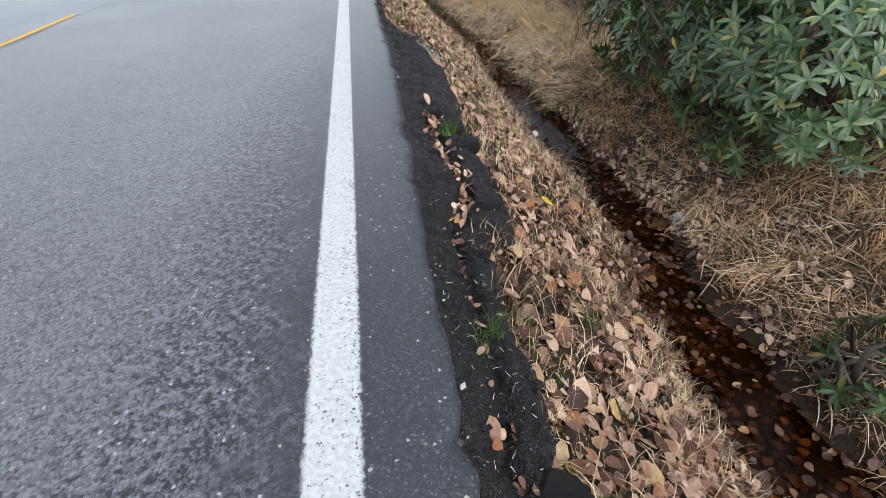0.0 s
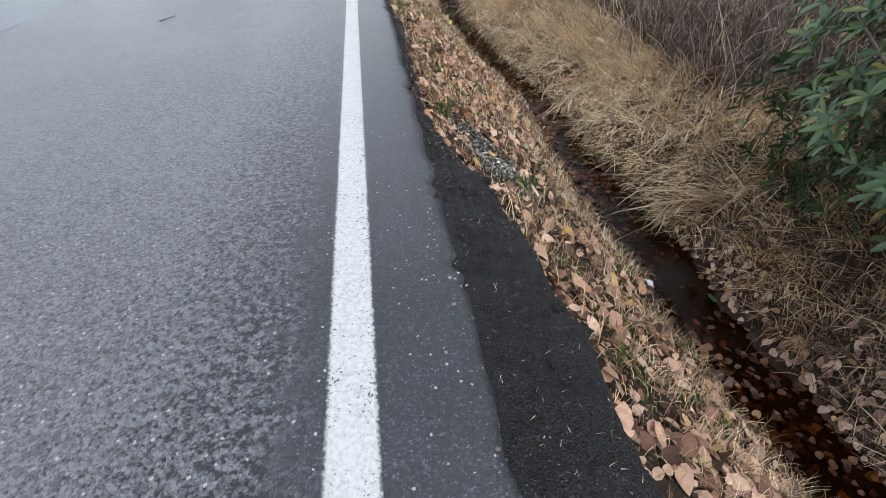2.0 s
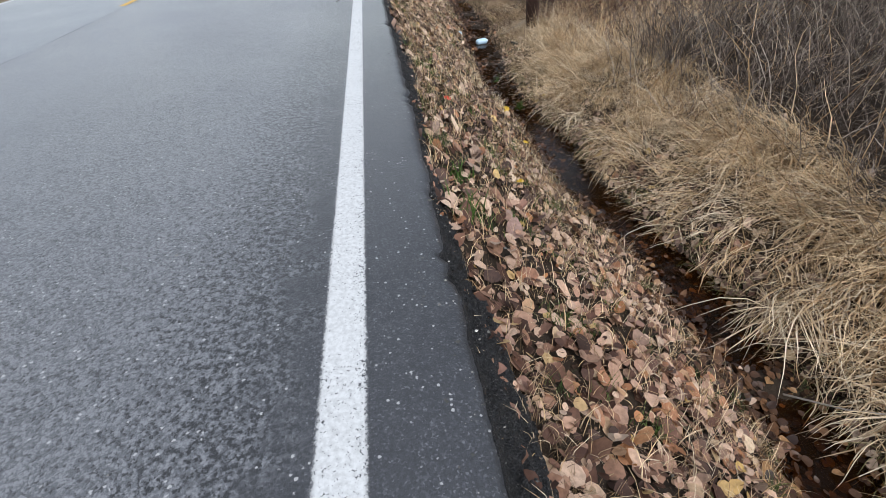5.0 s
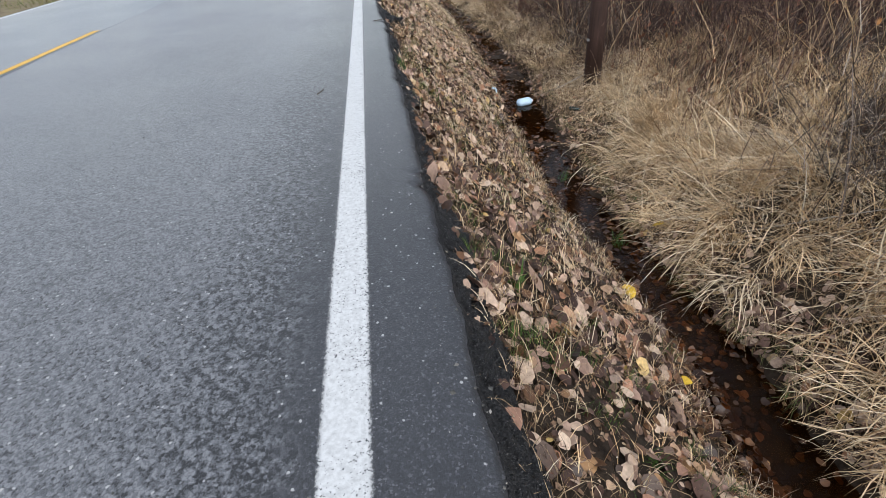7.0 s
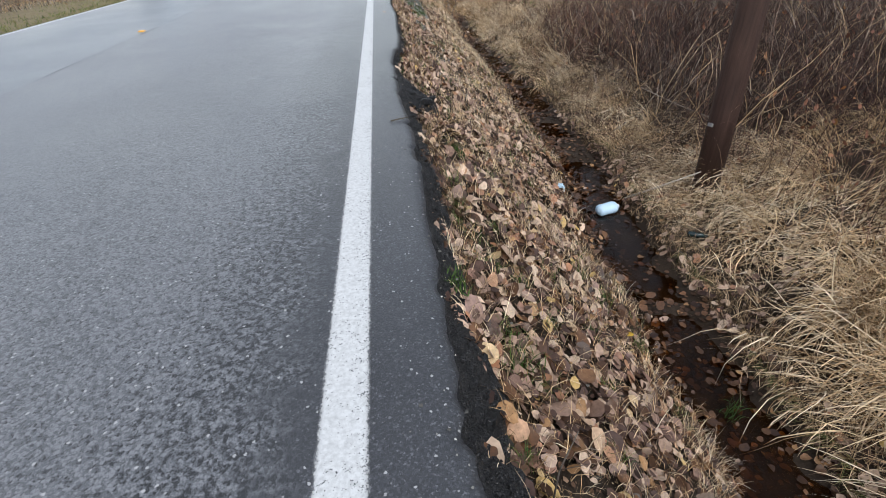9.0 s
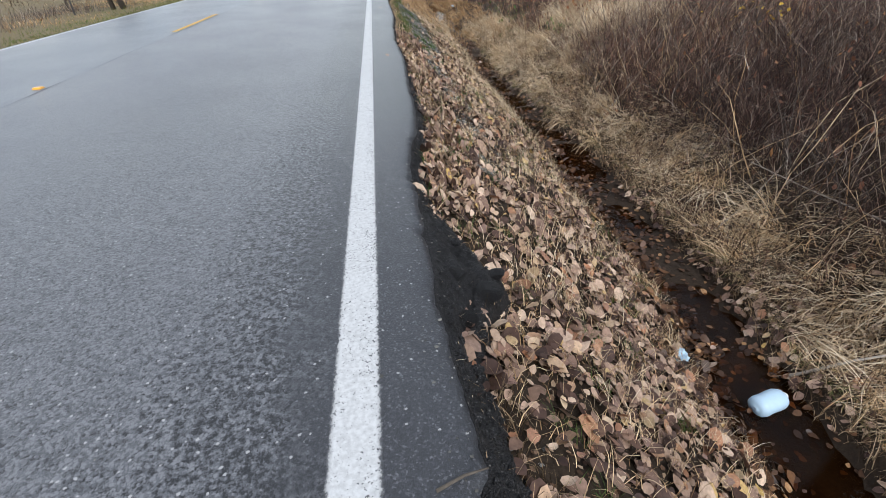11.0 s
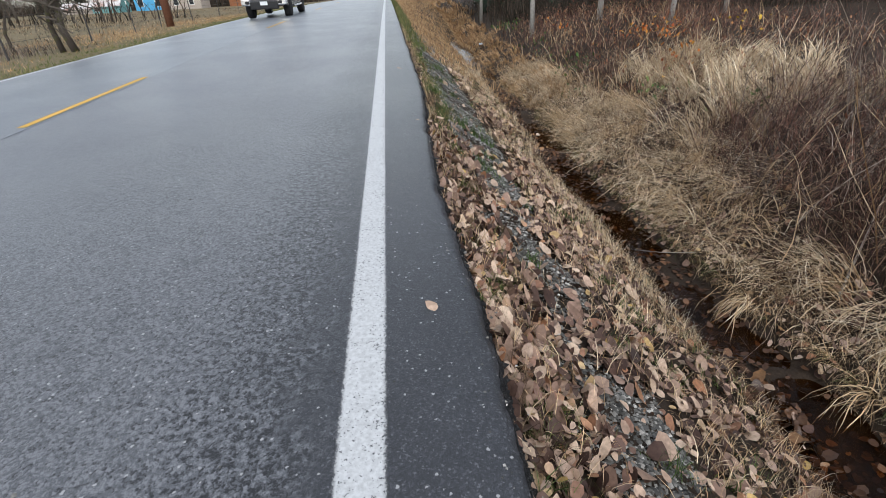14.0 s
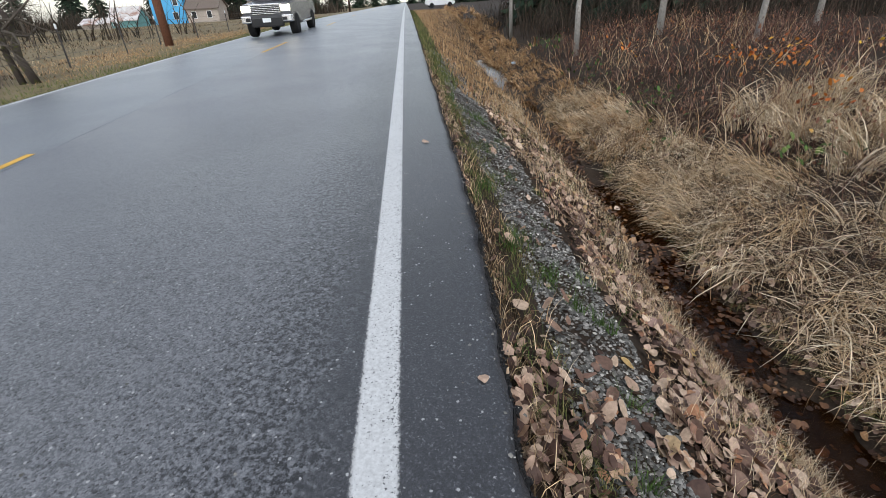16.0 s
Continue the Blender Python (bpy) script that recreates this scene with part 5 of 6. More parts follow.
tube("side_twig", [(0.45, 0.3, 0.25), (0.6, 0.2, 0.40), (0.85, 0.2, 0.50)], [0.008, 0.006, 0.003], M_DEADWOOD, br, 6)


def stick(pts, r, label):
    s = tagged(new("stick"), label, "branch", "fallen sticks")
    s.location = pts[0]
    tube("wood", [tuple(Vector(p) - Vector(pts[0])) for p in pts], [r, r * 0.8, r * 0.5], M_DEADWOOD, s, 6)


for a, b, r in (((4.3, 20.8), (6.2, 22.3), 0.012), ((3.2, 14.5), (4.0, 14.25), 0.014), ((2.9, 3.4), (3.35, 2.8), 0.008), ((3.9, 16.6), (4.9, 17.0), 0.010), ((3.0, 22.3), (3.3, 21.6), 0.006), ((4.3, 22.9), (5.6, 23.9), 0.008), ((3.6, 9.2), (4.4, 8.4), 0.007), ((5.2, 15.8), (4.6, 17.2), 0.011)):
    mid = ((a[0] + b[0]) / 2 + 0.03, (a[1] + b[1]) / 2 + 0.05)
    stick([(p[0], p[1], max(gz(*p), WATER) + h) for p, h in ((a, 0.06), (mid, 0.16), (b, 0.38))], r, "thin pale fallen stick across the bank grass")


# ---- evergreen shrub with whorled leaves ----
def long_leaf_mesh():
    """One long elliptic leaf along +y, 1 long, folded at the midrib, drooping."""
    rows = [(0.0, 0.02), (0.18, 0.075), (0.42, 0.125), (0.68, 0.125), (0.88, 0.075)]
    V, T = [], []
    for t, w in rows:
        z = -0.22 * t * t
        V += [(-w, t, z + 0.05 * w / 0.15), (0, t, z), (w, t, z + 0.05 * w / 0.15)]
    V.append((0, 1.0, -0.24))
    for j in range(len(rows) - 1):
        a = 3 * j
        T += [(a, a + 1, a + 4), (a, a + 4, a + 3), (a + 1, a + 2, a + 5), (a + 1, a + 5, a + 4)]
    a = 3 * (len(rows) - 1)
    T += [(a, a + 1, a + 3), (a + 1, a + 2, a + 3)]
    return np.array(V), np.array(T)


def rhodo_object_material():
    m, n, l, b = mat("evergreen_leaf_single", 0.36, 0.5)
    info = n.new("ShaderNodeObjectInfo")
    c = ramp(n, [(0.0, (0.028, 0.060, 0.024)), (0.5, (0.062, 0.118, 0.046)), (0.86, (0.110, 0.170, 0.070)), (0.96, (0.18, 0.21, 0.065)), (1.0, (0.33, 0.25, 0.045))])
    l.new(info.outputs["Random"], c.inputs[0])
    g = noise_tex(n, l, 6, 3, 0.6, object_coord(n))
    v = ramp(n, [(0.25, (0.75,) * 3), (0.75, (1.15,) * 3)])
    l.new(g.outputs["Fac"], v.inputs[0])
    l.new(mix_col(n, l, 1.0, c.outputs[0], v.outputs[0], "MULTIPLY"), b.inputs["Base Color"])
    return m


def leaf_frames(whorls, outs, size, g):
    """Poses of the leaves of each whorl."""
    made = []
    for p, o, s in zip(whorls, outs, size):
        o = Vector(o).normalized()
        q = o.to_track_quat("Z", "Y").to_matrix().to_4x4()
        k = int(g.integers(6, 10))
        a0 = g.uniform(0, 360)
        for j in range(k):
            lift = g.uniform(5, 50)
            m = Matrix.Translation(p) @ q @ pose(0, 0, 0, 0, 0, a0 + 360 / k * j + g.uniform(-12, 12)) @ pose(0, 0, 0, lift, g.uniform(-15, 15), 0)
            made.append(m @ Matrix.Scale(s * g.uniform(0.8, 1.15), 4))
    return made


def evergreen_shrub(name, label, base, centre, radii, count, size, seed, singles):
    g = np.random.default_rng(seed)
    shrub = tagged(new(name), label, "shrub")
    shrub.location = base
    C, R = Vector(centre), Vector(radii)
    W, O, S = [], [], []
    for _ in range(count):
        d = Vector(g.normal(0, 1, 3)).normalized()
        depth = 1 - 0.45 * g.uniform(0, 1) ** 2
        lump = 1 + 0.16 * math.sin(5 * d.x + 3 * d.z + seed) + 0.14 * math.sin(7 * d.y - 4 * d.z)
        q = Vector([math.copysign(abs(v) ** 0.72, v) for v in d])
        p = C + Vector((q.x * R.x, q.y * R.y, q.z * R.z)) * depth * lump
        W.append(p)
        O.append(tuple(d * 0.8 + Vector((0, 0, 0.55))))
        S.append(size)
    order = sorted(range(count), key=lambda i: W[i].x)
    W, O, S = [W[i] for i in order], [O[i] for i in order], [S[i] for i in order]
    frames = leaf_frames(W, O, S, g)
    V, T = long_leaf_mesh()
    mesh = mesh_arrays("leaf", V, T, rhodo_object_material(), True)
    for m in frames[:singles]:
        part("leaf", mesh, None, shrub, m=m)
    rest = frames[singles:]
    V4 = np.c_[V, np.ones(len(V))]
    VV = np.concatenate([(V4 @ np.array(m).T)[:, :3] for m in rest])
    TT = (np.arange(len(rest))[:, None, None] * len(V) + T[None]).reshape(-1, 3)
    tagged(part("foliage", mesh_arrays("foliage", VV, TT, M_RHODO, True), None, shrub), kind="stuff")
    # limbs from the base into the crown
    for k in range(12):
        tgt = W[int(g.integers(0, count))]
        root = Vector((g.normal(0, 0.15), g.normal(0, 0.25), 0))
        mid = root.lerp(tgt, 0.5) + Vector((g.normal(0, 0.12), g.normal(0, 0.12), 0.15))
        tube("limb", [tuple(root), tuple(mid), tuple(tgt)], [0.028, 0.018, 0.007], M_BARK, shrub, 6)
    return shrub


evergreen_shrub("rhododendron", "large evergreen rhododendron with whorled leathery leaves", (4.6, -1.5, gz(4.6, -1.5)), (0, 0, 1.38), (1.40, 2.1, 1.25), 1600, 0.15, 5, 300)
evergreen_shrub("rhododendron", "small evergreen seedling with glossy leaves by the ditch", (3.15, -5.05, gz(3.15, -5.05)), (0, 0, 0.28), (0.25, 0.3, 0.28), 26, 0.13, 8, 60)


# odd leaves and twigs on the asphalt
for x, y, sz, lab in ((0.29, 25.4, 0.08, "tan leaf on the asphalt shoulder"), (0.39, 22.2, 0.045, "small tan leaf on the asphalt shoulder"), (0.27, 19.1, 0.06, "orange leaf scrap on the asphalt shoulder")):
    bright_leaf((x, y, 0.012 if x < edge(y) else -0.08), sz, M_LEAF, lab)
for pts in (((-2.14, 3.05), (-2.08, 3.14), (-2.02, 3.24)), ((-0.32, 9.75), (-0.29, 9.80), (-0.27, 9.86)), ((0.22, 12.9), (0.3, 12.93), (0.37, 12.94))):
    tw = tagged(new("twig"), "small broken twig lying on the road", "branch", "road twigs")
    tw.location = (*pts[0], 0.008)
    tube("wood", [(p[0] - pts[0][0], p[1] - pts[0][1], 0.004 * i) for i, p in enumerate(pts)], [0.006, 0.005, 0.003], M_BARK, tw, 6)


# ---- trees and brush tops ----
def bare_tree(name, label, at, height, radius, seed, material, levels=3, spread=0.55, moss=None, twist=1.0):
    g = np.random.default_rng(seed)
    tree = tagged(new(name), label, "tree")
    tree.location = at

    def limb(bm, p, d, length, r, level):
        pts, rad = [tuple(p)], [r]
        q, v = Vector(p), Vector(d)
        for _ in range(3):
            v = (v + Vector(g.normal(0, 0.22 * twist, 3))).normalized()
            q = q + v * length / 3
            pts.append(tuple(q))
            rad.append(rad[-1] * 0.72)
        tube_bm(bm, pts, rad, 7 if level == 0 else 5 if level == 1 else 3)
        if level < levels:
            for _ in range(4 if level < 2 else 3):
                k = int(g.integers(1, 4))
                w = (v + Vector(g.normal(0, 1, 3)) * spread + Vector((0, 0, 0.12))).normalized()
                limb(bm, pts[k], w, length * g.uniform(0.45, 0.75), rad[k] * 0.62, level + 1)
        return pts, rad

    bm = bmesh.new()
    trunk = [(0, 0, -0.2), (g.normal(0, 0.05 * twist), g.normal(0, 0.05 * twist), height * 0.2), (g.normal(0, 0.1 * twist), g.normal(0, 0.1 * twist), height * 0.45), (g.normal(0, 0.15 * twist), g.normal(0, 0.15 * twist), height * 0.8)]
    tube_bm(bm, trunk, [radius * 1.25, radius, radius * 0.75, radius * 0.35], 10)
    part("trunk", bm, moss or material, tree)
    bm = bmesh.new()
    for k in range(12):
        t = g.uniform(0.05, 1.0)
        a = Vector(trunk[1]).lerp(Vector(trunk[3]), t)
        d = Vector((g.normal(0, 1), g.normal(0, 1), 0.55)).normalized()
        limb(bm, a, d, height * g.uniform(0.3, 0.5), radius * 0.42, 1)
    part("crown", bm, material, tree)
    return tree


def mossy_material():
    m, n, l, b = mat("mossy_bark", 0.9, 0.15)
    co = object_coord(n)
    g = noise_tex(n, l, 5, 5, 0.65, co)
    f = noise_tex(n, l, 40, 4, 0.7, co)
    c = ramp(n, [(0.50, (0.075, 0.062, 0.053)), (0.66, (0.095, 0.10, 0.03))])
    l.new(g.outputs["Fac"], c.inputs[0])
    l.new(c.outputs[0], b.inputs["Base Color"])
    bump(n, l, b, f.outputs["Fac"], 0.8, 0.02)
    return m


M_MOSSBARK = mossy_material()
M_PALEBARK = plain_material("pale_bark", (0.34, 0.32, 0.29), 0.8, 0.2, 12, 0.35)


def conifer_mesh(seed, h=1.0):
    """A crown of drooping boughs made of many small sprays, 1 high."""
    g = np.random.default_rng(seed)
    C, T = [], []
    V = []
    for k in range(300):
        t = g.uniform(0.01, 0.99) ** 1.15
        reach = 0.20 * (1 - t) ** 0.8 + 0.012
        a = g.uniform(0, 6.28)
        d = np.array([math.cos(a), math.sin(a), 0])
        s = np.array([-math.sin(a), math.cos(a), 0])
        for j in range(12):
            u = g.uniform(0.1, 1)
            p = d * reach * u + np.array([0, 0, t - 0.10 * u * u * (1 - t) - 0.01 * g.uniform()])
            w = 0.035 * (1.1 - u) + 0.012
            q = s * w * g.choice([-1, 1])
            b = len(V)
            V += [p, p + q * 1.2 + d * 0.02 + [0, 0, -0.022], p + d * 0.045 + [0, 0, -0.03 * g.uniform(0.3, 1.3)]]
            T.append((b, b + 1, b + 2))
    return mesh_arrays("crown", np.array(V), np.array(T), M_NEEDLE)


def conifer(seed):
    tree = tagged(new("conifer_tree"), "tall dark green conifer at the edge of the woods", "tree", "dark conifers")
    part("crown", conifer_mesh(seed), None, tree)
    tube("trunk", [(0, 0, -0.03), (0, 0, 0.4), (0, 0, 0.97)], [0.016, 0.011, 0.002], M_BARK, tree, 7)
    return tree


g = np.random.default_rng(12)
protos = [conifer(s) for s in (1, 2, 3)]
spots = [(9 + 2.3 * k + g.normal(0, 0.7), 50 + g.normal(0, 2.5) - 0.35 * k, g.uniform(13, 20)) for k in range(20)]
spots += [(14 + 4.2 * k + g.normal(0, 1), 66 + g.normal(0, 4), g.uniform(14, 22)) for k in range(14)]
spots += [(-22 - 7 * k + g.normal(0, 2), 150 + g.normal(0, 12), g.uniform(13, 20)) for k in range(16)]
spots += [(-70 - 8 * k, 95 + g.normal(0, 10), g.uniform(10, 16)) for k in range(6)]
spots += [(30 + 3 * k, 44 - 4 * k + g.normal(0, 2), g.uniform(12, 18)) for k in range(9)]
spots += [(12 + 6 * k, 190 + g.normal(0, 12), g.uniform(14, 22)) for k in range(8)] + [(-6 - 7 * k, 260 + g.normal(0, 12), g.uniform(15, 22)) for k in range(10)] + [(4 + 6 * k, 300, 18) for k in range(5)]
for k, (x, y, h) in enumerate(spots):
    m = pose(x, y, gz(x, y) - 0.2, 0, 0, 57 * k) @ Matrix.Scale(h, 4)
    if k < 3:
        protos[k].matrix_basis = m
    else:
        c = copy_thing(protos[k % 3], m)
        c.matrix_basis = m

# bare trees: a gnarled mossy one by the fence, pale saplings at the edge of the woods
for k, (x, y, h, r) in enumerate(((-9.9, 35.1, 3.4, 0.10), (-10.35, 35.2, 3.7, 0.08), (-12.8, 36.6, 3.2, 0.05))):
    bare_tree("bare_tree", "gnarled leafless tree with mossy trunk by the fence", (x, y, gz(x, y)), h, r, 40 + k, M_BARK, 3, 0.9, M_MOSSBARK, 2.2)
for k, (x, y, h, r) in enumerate(((6.05, 38.5, 8, 0.085), (8.5, 37.6, 8, 0.095), (13.5, 46, 8, 0.07), (17.5, 46, 10, 0.09), (5.6, 48, 9, 0.08), (6.7, 52, 8, 0.08), (9.8, 34.6, 6, 0.075), (13.0, 36.5, 7, 0.08))):
    bare_tree("bare_tree", "slender pale leafless tree at the wood's edge", (x, y, gz(x, y)), h, r, 60 + k, M_PALEBARK, 2, 0.6)
for k, (x, y, h, r) in enumerate(((-34, 70, 6, 0.10), (-40, 76, 7, 0.12))):
    bare_tree("bare_tree", "leafless grey tree in the far field", (x, y, gz(x, y)), h, r, 80 + k, M_BARK, 3, 0.7)

# coloured leaves left on the brush
g = np.random.default_rng(31)
for x, y, z, n, mt, lab in ((6.9, 29.5, 0.05, 60, M_ORANGE_LEAF, "orange autumn leaves still on a thin shrub"), (6.3, 30.2, -0.05, 40, M_ORANGE_LEAF, "orange autumn leaves still on a thin shrub"), (6.2, 27.6, -0.35, 36, M_ORANGE_LEAF, "orange autumn leaves still on a thin shrub"), (6.6, 20.4, 0.15, 24, M_YELLOW_LEAF, "yellow autumn leaves still on a thin shrub"), (7.0, 17.5, 0.3, 20, M_ORANGE_LEAF, "orange autumn leaves still on a thin shrub"), (8.4, 29, 0.2, 20, M_YELLOW_LEAF, "yellow autumn leaves still on a thin shrub"), (5.6, 33.5, -0.15, 16, M_ORANGE_LEAF, "orange autumn leaves still on a thin shrub")):
    sh = tagged(new("autumn_shrub"), lab, "shrub", "autumn shrubs")
    sh.location = (x, y, gz(x, y))
    top = z - gz(x, y)
    tube("stem", [(0, 0, 0), (0.05, 0.02, top * 0.6), (0.1, 0.0, top + 0.1)], [0.012, 0.008, 0.004], M_BARK, sh, 5)
    part("leaves", leaves("leaves", np.stack([g.normal(0.05, 0.25, n), g.normal(0, 0.25, n), top - 0.1 + g.normal(0, 0.12, n)], -1), g.uniform(0.035, 0.075, n), 0.6, mt), None, sh)
# evergreen bramble leaves in the brush
for x, y, z, n in ((5.5, 26.6, -0.9, 60), (5.0, 30.5, -0.9, 50), (5.0, 34.0, -0.8, 60), (4.9, 38.0, -0.5, 60), (4.7, 28.8, -1.3, 40), (6.0, 24.8, -0.7, 50)):
    sh = tagged(new("bramble_bush"), "low green bramble leaves among dead stalks", "shrub", "green brambles")
    sh.location = (x, y, gz(x, y))
    top = z - gz(x, y)
    tube("stem", [(0, 0, 0), (0.1, 0.05, top * 0.6), (0.3, 0.1, top)], [0.008, 0.006, 0.003], M_BARK, sh, 5)
    part("leaves", leaves("leaves", np.stack([g.normal(0, 0.28, n), g.normal(0, 0.28, n), top + g.normal(0, 0.16, n)], -1), g.uniform(0.04, 0.08, n), 0.6, M_GREEN), None, sh)

# ---- far roadside ----
# tufts on the opposite verge and field
n = 14000
y = rng.uniform(20, 75, n)
x = -7.35 - np.abs(rng.exponential(1.3, n))
thing("roadside_grass", blades("roadside_grass", on_ground(x, y, -0.01), rng.uniform(0, 6.28, n), rng.uniform(0.04, 0.15, n), rng.uniform(0.010, 0.022, n), rng.uniform(0.6, 2.2, n), M_MOSSY), "short olive and tan grass on the opposite verge", "grass", "stuff")
n = 9000
x, y, _ = clumped(n, -15.5, -9.0, 28, 60, 120, 0.5)
thing("field_weeds", blades("field_weeds", on_ground(x, y, -0.01), rng.uniform(0, 6.28, n), rng.uniform(0.05, 0.18, n), rng.uniform(0.010, 0.020, n), rng.uniform(0.8, 2.3, n), M_STRAW_ORANGE), "dead tan weeds along the fence", "grass", "stuff")
n = 12000
x, y, _ = clumped(n, -45, -12.0, 30, 105, 260, 1.2)
thing("field_grass", blades("field_grass", on_ground(x, y, -0.01), rng.uniform(0, 6.28, n), rng.uniform(0.08, 0.24, n), rng.uniform(0.03, 0.06, n), rng.uniform(0.8, 2.2, n), M_THATCH), "brown rough pasture grass", "grass", "stuff")
n = 2600
x, y, _ = clumped(n, -17, -10.5, 24, 37, 30, 0.5)
twig_root = on_ground(x, y, -0.02)
thing("leafless_brush", blades("leafless_brush", twig_root, rng.uniform(0, 6.28, n), rng.uniform(0.15, 0.6, n), rng.uniform(0.008, 0.018, n), rng.uniform(0.3, 1.8, n), M_TWIG), "grey leafless brush behind the fence", "brush", "stuff")

M_POST = plain_material("dark_steel_post", (0.05, 0.045, 0.045), 0.6, 0.4, 20, 0.3)
post = tagged(new("fence_post"), "thin dark steel fence post with white tip", "fence post", "roadside fence posts")
box("stake", -0.022, 0.022, -0.02, 0.02, -0.2, 1.25, M_POST, post, 0.004)
box("tip", -0.026, 0.026, -0.024, 0.024, 1.25, 1.40, M_WHITE_PLASTIC, post, 0.006, "white plastic tip")
posts = [(-11.6, 39.3), (-12.0, 44.0), (-12.6, 48.5), (-12.7, 53.8), (-12.5, 59), (-12.5, 64.5), (-12.5, 70), (-12.5, 76), (-12.4, 82), (-11.3, 34.0)]
for k, (x, y) in enumerate(posts):
    m = pose(x, y, gz(x, y), 0, 1.5 * (-1) ** k, 20 * k)
    if k == 0:
        post.matrix_basis = m
    else:
        copy_thing(post, m)
wire = tagged(new("fence_wire"), "thin slack wires strung between the fence posts", "fence")
line = sorted(posts, key=lambda p: p[1])
for h in (0.45, 0.85, 1.15):
    tube("wire", [(x, y, gz(x, y) + h) for x, y in line], [0.006] * len(line), M_POST, wire, 4)

pole2 = tagged(new("utility_pole"), "reddish brown wooden utility pole across the road", "pole")
pole2.location = (-11.5, 47.0, gz(-11.5, 47.0) - 0.2)
tube("shaft", [(0, 0, 0), (0.0, 0, 3), (0.02, 0, 9)], [0.20, 0.19, 0.16], plain_material("red_brown_wood", (0.17, 0.075, 0.045), 0.75, 0.3, 16, 0.4), pole2, 16)
for x, y in ((-10.5, 82), (-10.0, 118), (7.5, 150)):
    p3 = tagged(new("utility_pole"), "grey-brown wooden utility pole far along the road", "pole")
    p3.location = (x, y, gz(x, y) - 0.2)
    tube("shaft", [(0, 0, 0), (0, 0, 9)], [0.17, 0.13], M_POLE, p3, 10)


# ---- buildings across the field ----
def gable_house(name, label, x0, x1, y0, y1, wall_h, roof_h, wall_mat, roof_mat, windows, ridge="x"):
    z = gz((x0 + x1) / 2, (y0 + y1) / 2) - 0.2
    h = tagged(new(name), label, "house")
    h.location = ((x0 + x1) / 2, (y0 + y1) / 2, z)
    a, b = (x1 - x0) / 2, (y1 - y0) / 2
    bm = bmesh.new()
    if ridge == "x":
        pts = [(-a, -b, 0), (a, -b, 0), (a, b, 0), (-a, b, 0), (-a, -b, wall_h), (a, -b, wall_h), (a, b, wall_h), (-a, b, wall_h), (-a, 0, wall_h + roof_h), (a, 0, wall_h + roof_h)]
        faces = [(0, 1, 5, 4), (1, 2, 6, 9, 5), (2, 3, 7, 6), (3, 0, 4, 8, 7)]
    else:
        pts = [(-a, -b, 0), (a, -b, 0), (a, b, 0), (-a, b, 0), (-a, -b, wall_h), (a, -b, wall_h), (a, b, wall_h), (-a, b, wall_h), (0, -b, wall_h + roof_h), (0, b, wall_h + roof_h)]
        faces = [(0, 1, 5, 8, 4), (1, 2, 6, 5), (2, 3, 7, 9, 6), (3, 0, 4, 7)]
    vs = [bm.verts.new(p) for p in pts]
    for f in faces:
        bm.faces.new([vs[i] for i in f])
    part("wall", bm, wall_mat, h)
    o, t = 0.35, 0.14
    bm = bmesh.new()
    for s in (-1, 1):
        if ridge == "x":
            k = roof_h / b
            q = [(-a - o, s * (b + o), wall_h - k * o), (a + o, s * (b + o), wall_h - k * o), (a + o, 0, wall_h + roof_h), (-a - o, 0, wall_h + roof_h)]
        else:
            k = roof_h / a
            q = [(s * (a + o), -b - o, wall_h - k * o), (s * (a + o), b + o, wall_h - k * o), (0, b + o, wall_h + roof_h), (0, -b - o, wall_h + roof_h)]
        lo = [bm.verts.new((x, y, zz + 0.01)) for x, y, zz in q]
        hi = [bm.verts.new((x, y, zz + t)) for x, y, zz in q]
        bm.faces.new(hi)
        bm.faces.new(lo[::-1])
        for i in range(4):
            bm.faces.new((lo[i], lo[(i + 1) % 4], hi[(i + 1) % 4], hi[i]))
    bmesh.ops.recalc_face_normals(bm, faces=bm.faces)
    part("roof", bm, roof_mat, h)
    for wx, wz, ww, wh in windows:
        w = box("window", wx - ww / 2, wx + ww / 2, -b - 0.05, -b + 0.02, wz, wz + wh, M_FRAME, h, 0.01, "white framed window")
        box("pane", wx - ww / 2 + 0.08, wx + ww / 2 - 0.08, -b - 0.07, -b - 0.052, wz + 0.08, wz + wh - 0.08, M_PANE, w)
    return h


M_FRAME = plain_material("white_trim", (0.75, 0.75, 0.74), 0.6, 0.3, 5, 0.05)
M_PANE = plain_material("window_glass", (0.03, 0.035, 0.04), 0.08, 0.6, 3, 0.1)
M_BLUE = plain_material("blue_siding", (0.10, 0.42, 0.72), 0.6, 0.3, 3, 0.15)
M_TAN = plain_material("tan_siding", (0.42, 0.36, 0.31), 0.7, 0.3, 3, 0.15)
M_TEAL = plain_material("faded_teal_siding", (0.16, 0.34, 0.34), 0.75, 0.3, 4, 0.3)
M_GREYROOF = plain_material("shingle_roof", (0.16, 0.13, 0.11), 0.85, 0.2, 8, 0.3)


def rust_roof():
    m, n, l, b = mat("rusted_tin_roof", 0.55, 0.4)
    g = noise_tex(n, l, 0.7, 5, 0.65, object_coord(n), 1.0)
    c = ramp(n, [(0.38, (0.28, 0.13, 0.08)), (0.52, (0.55, 0.52, 0.50)), (0.7, (0.70, 0.70, 0.70))])
    l.new(g.outputs["Fac"], c.inputs[0])
    l.new(c.outputs[0], b.inputs["Base Color"])
    return m


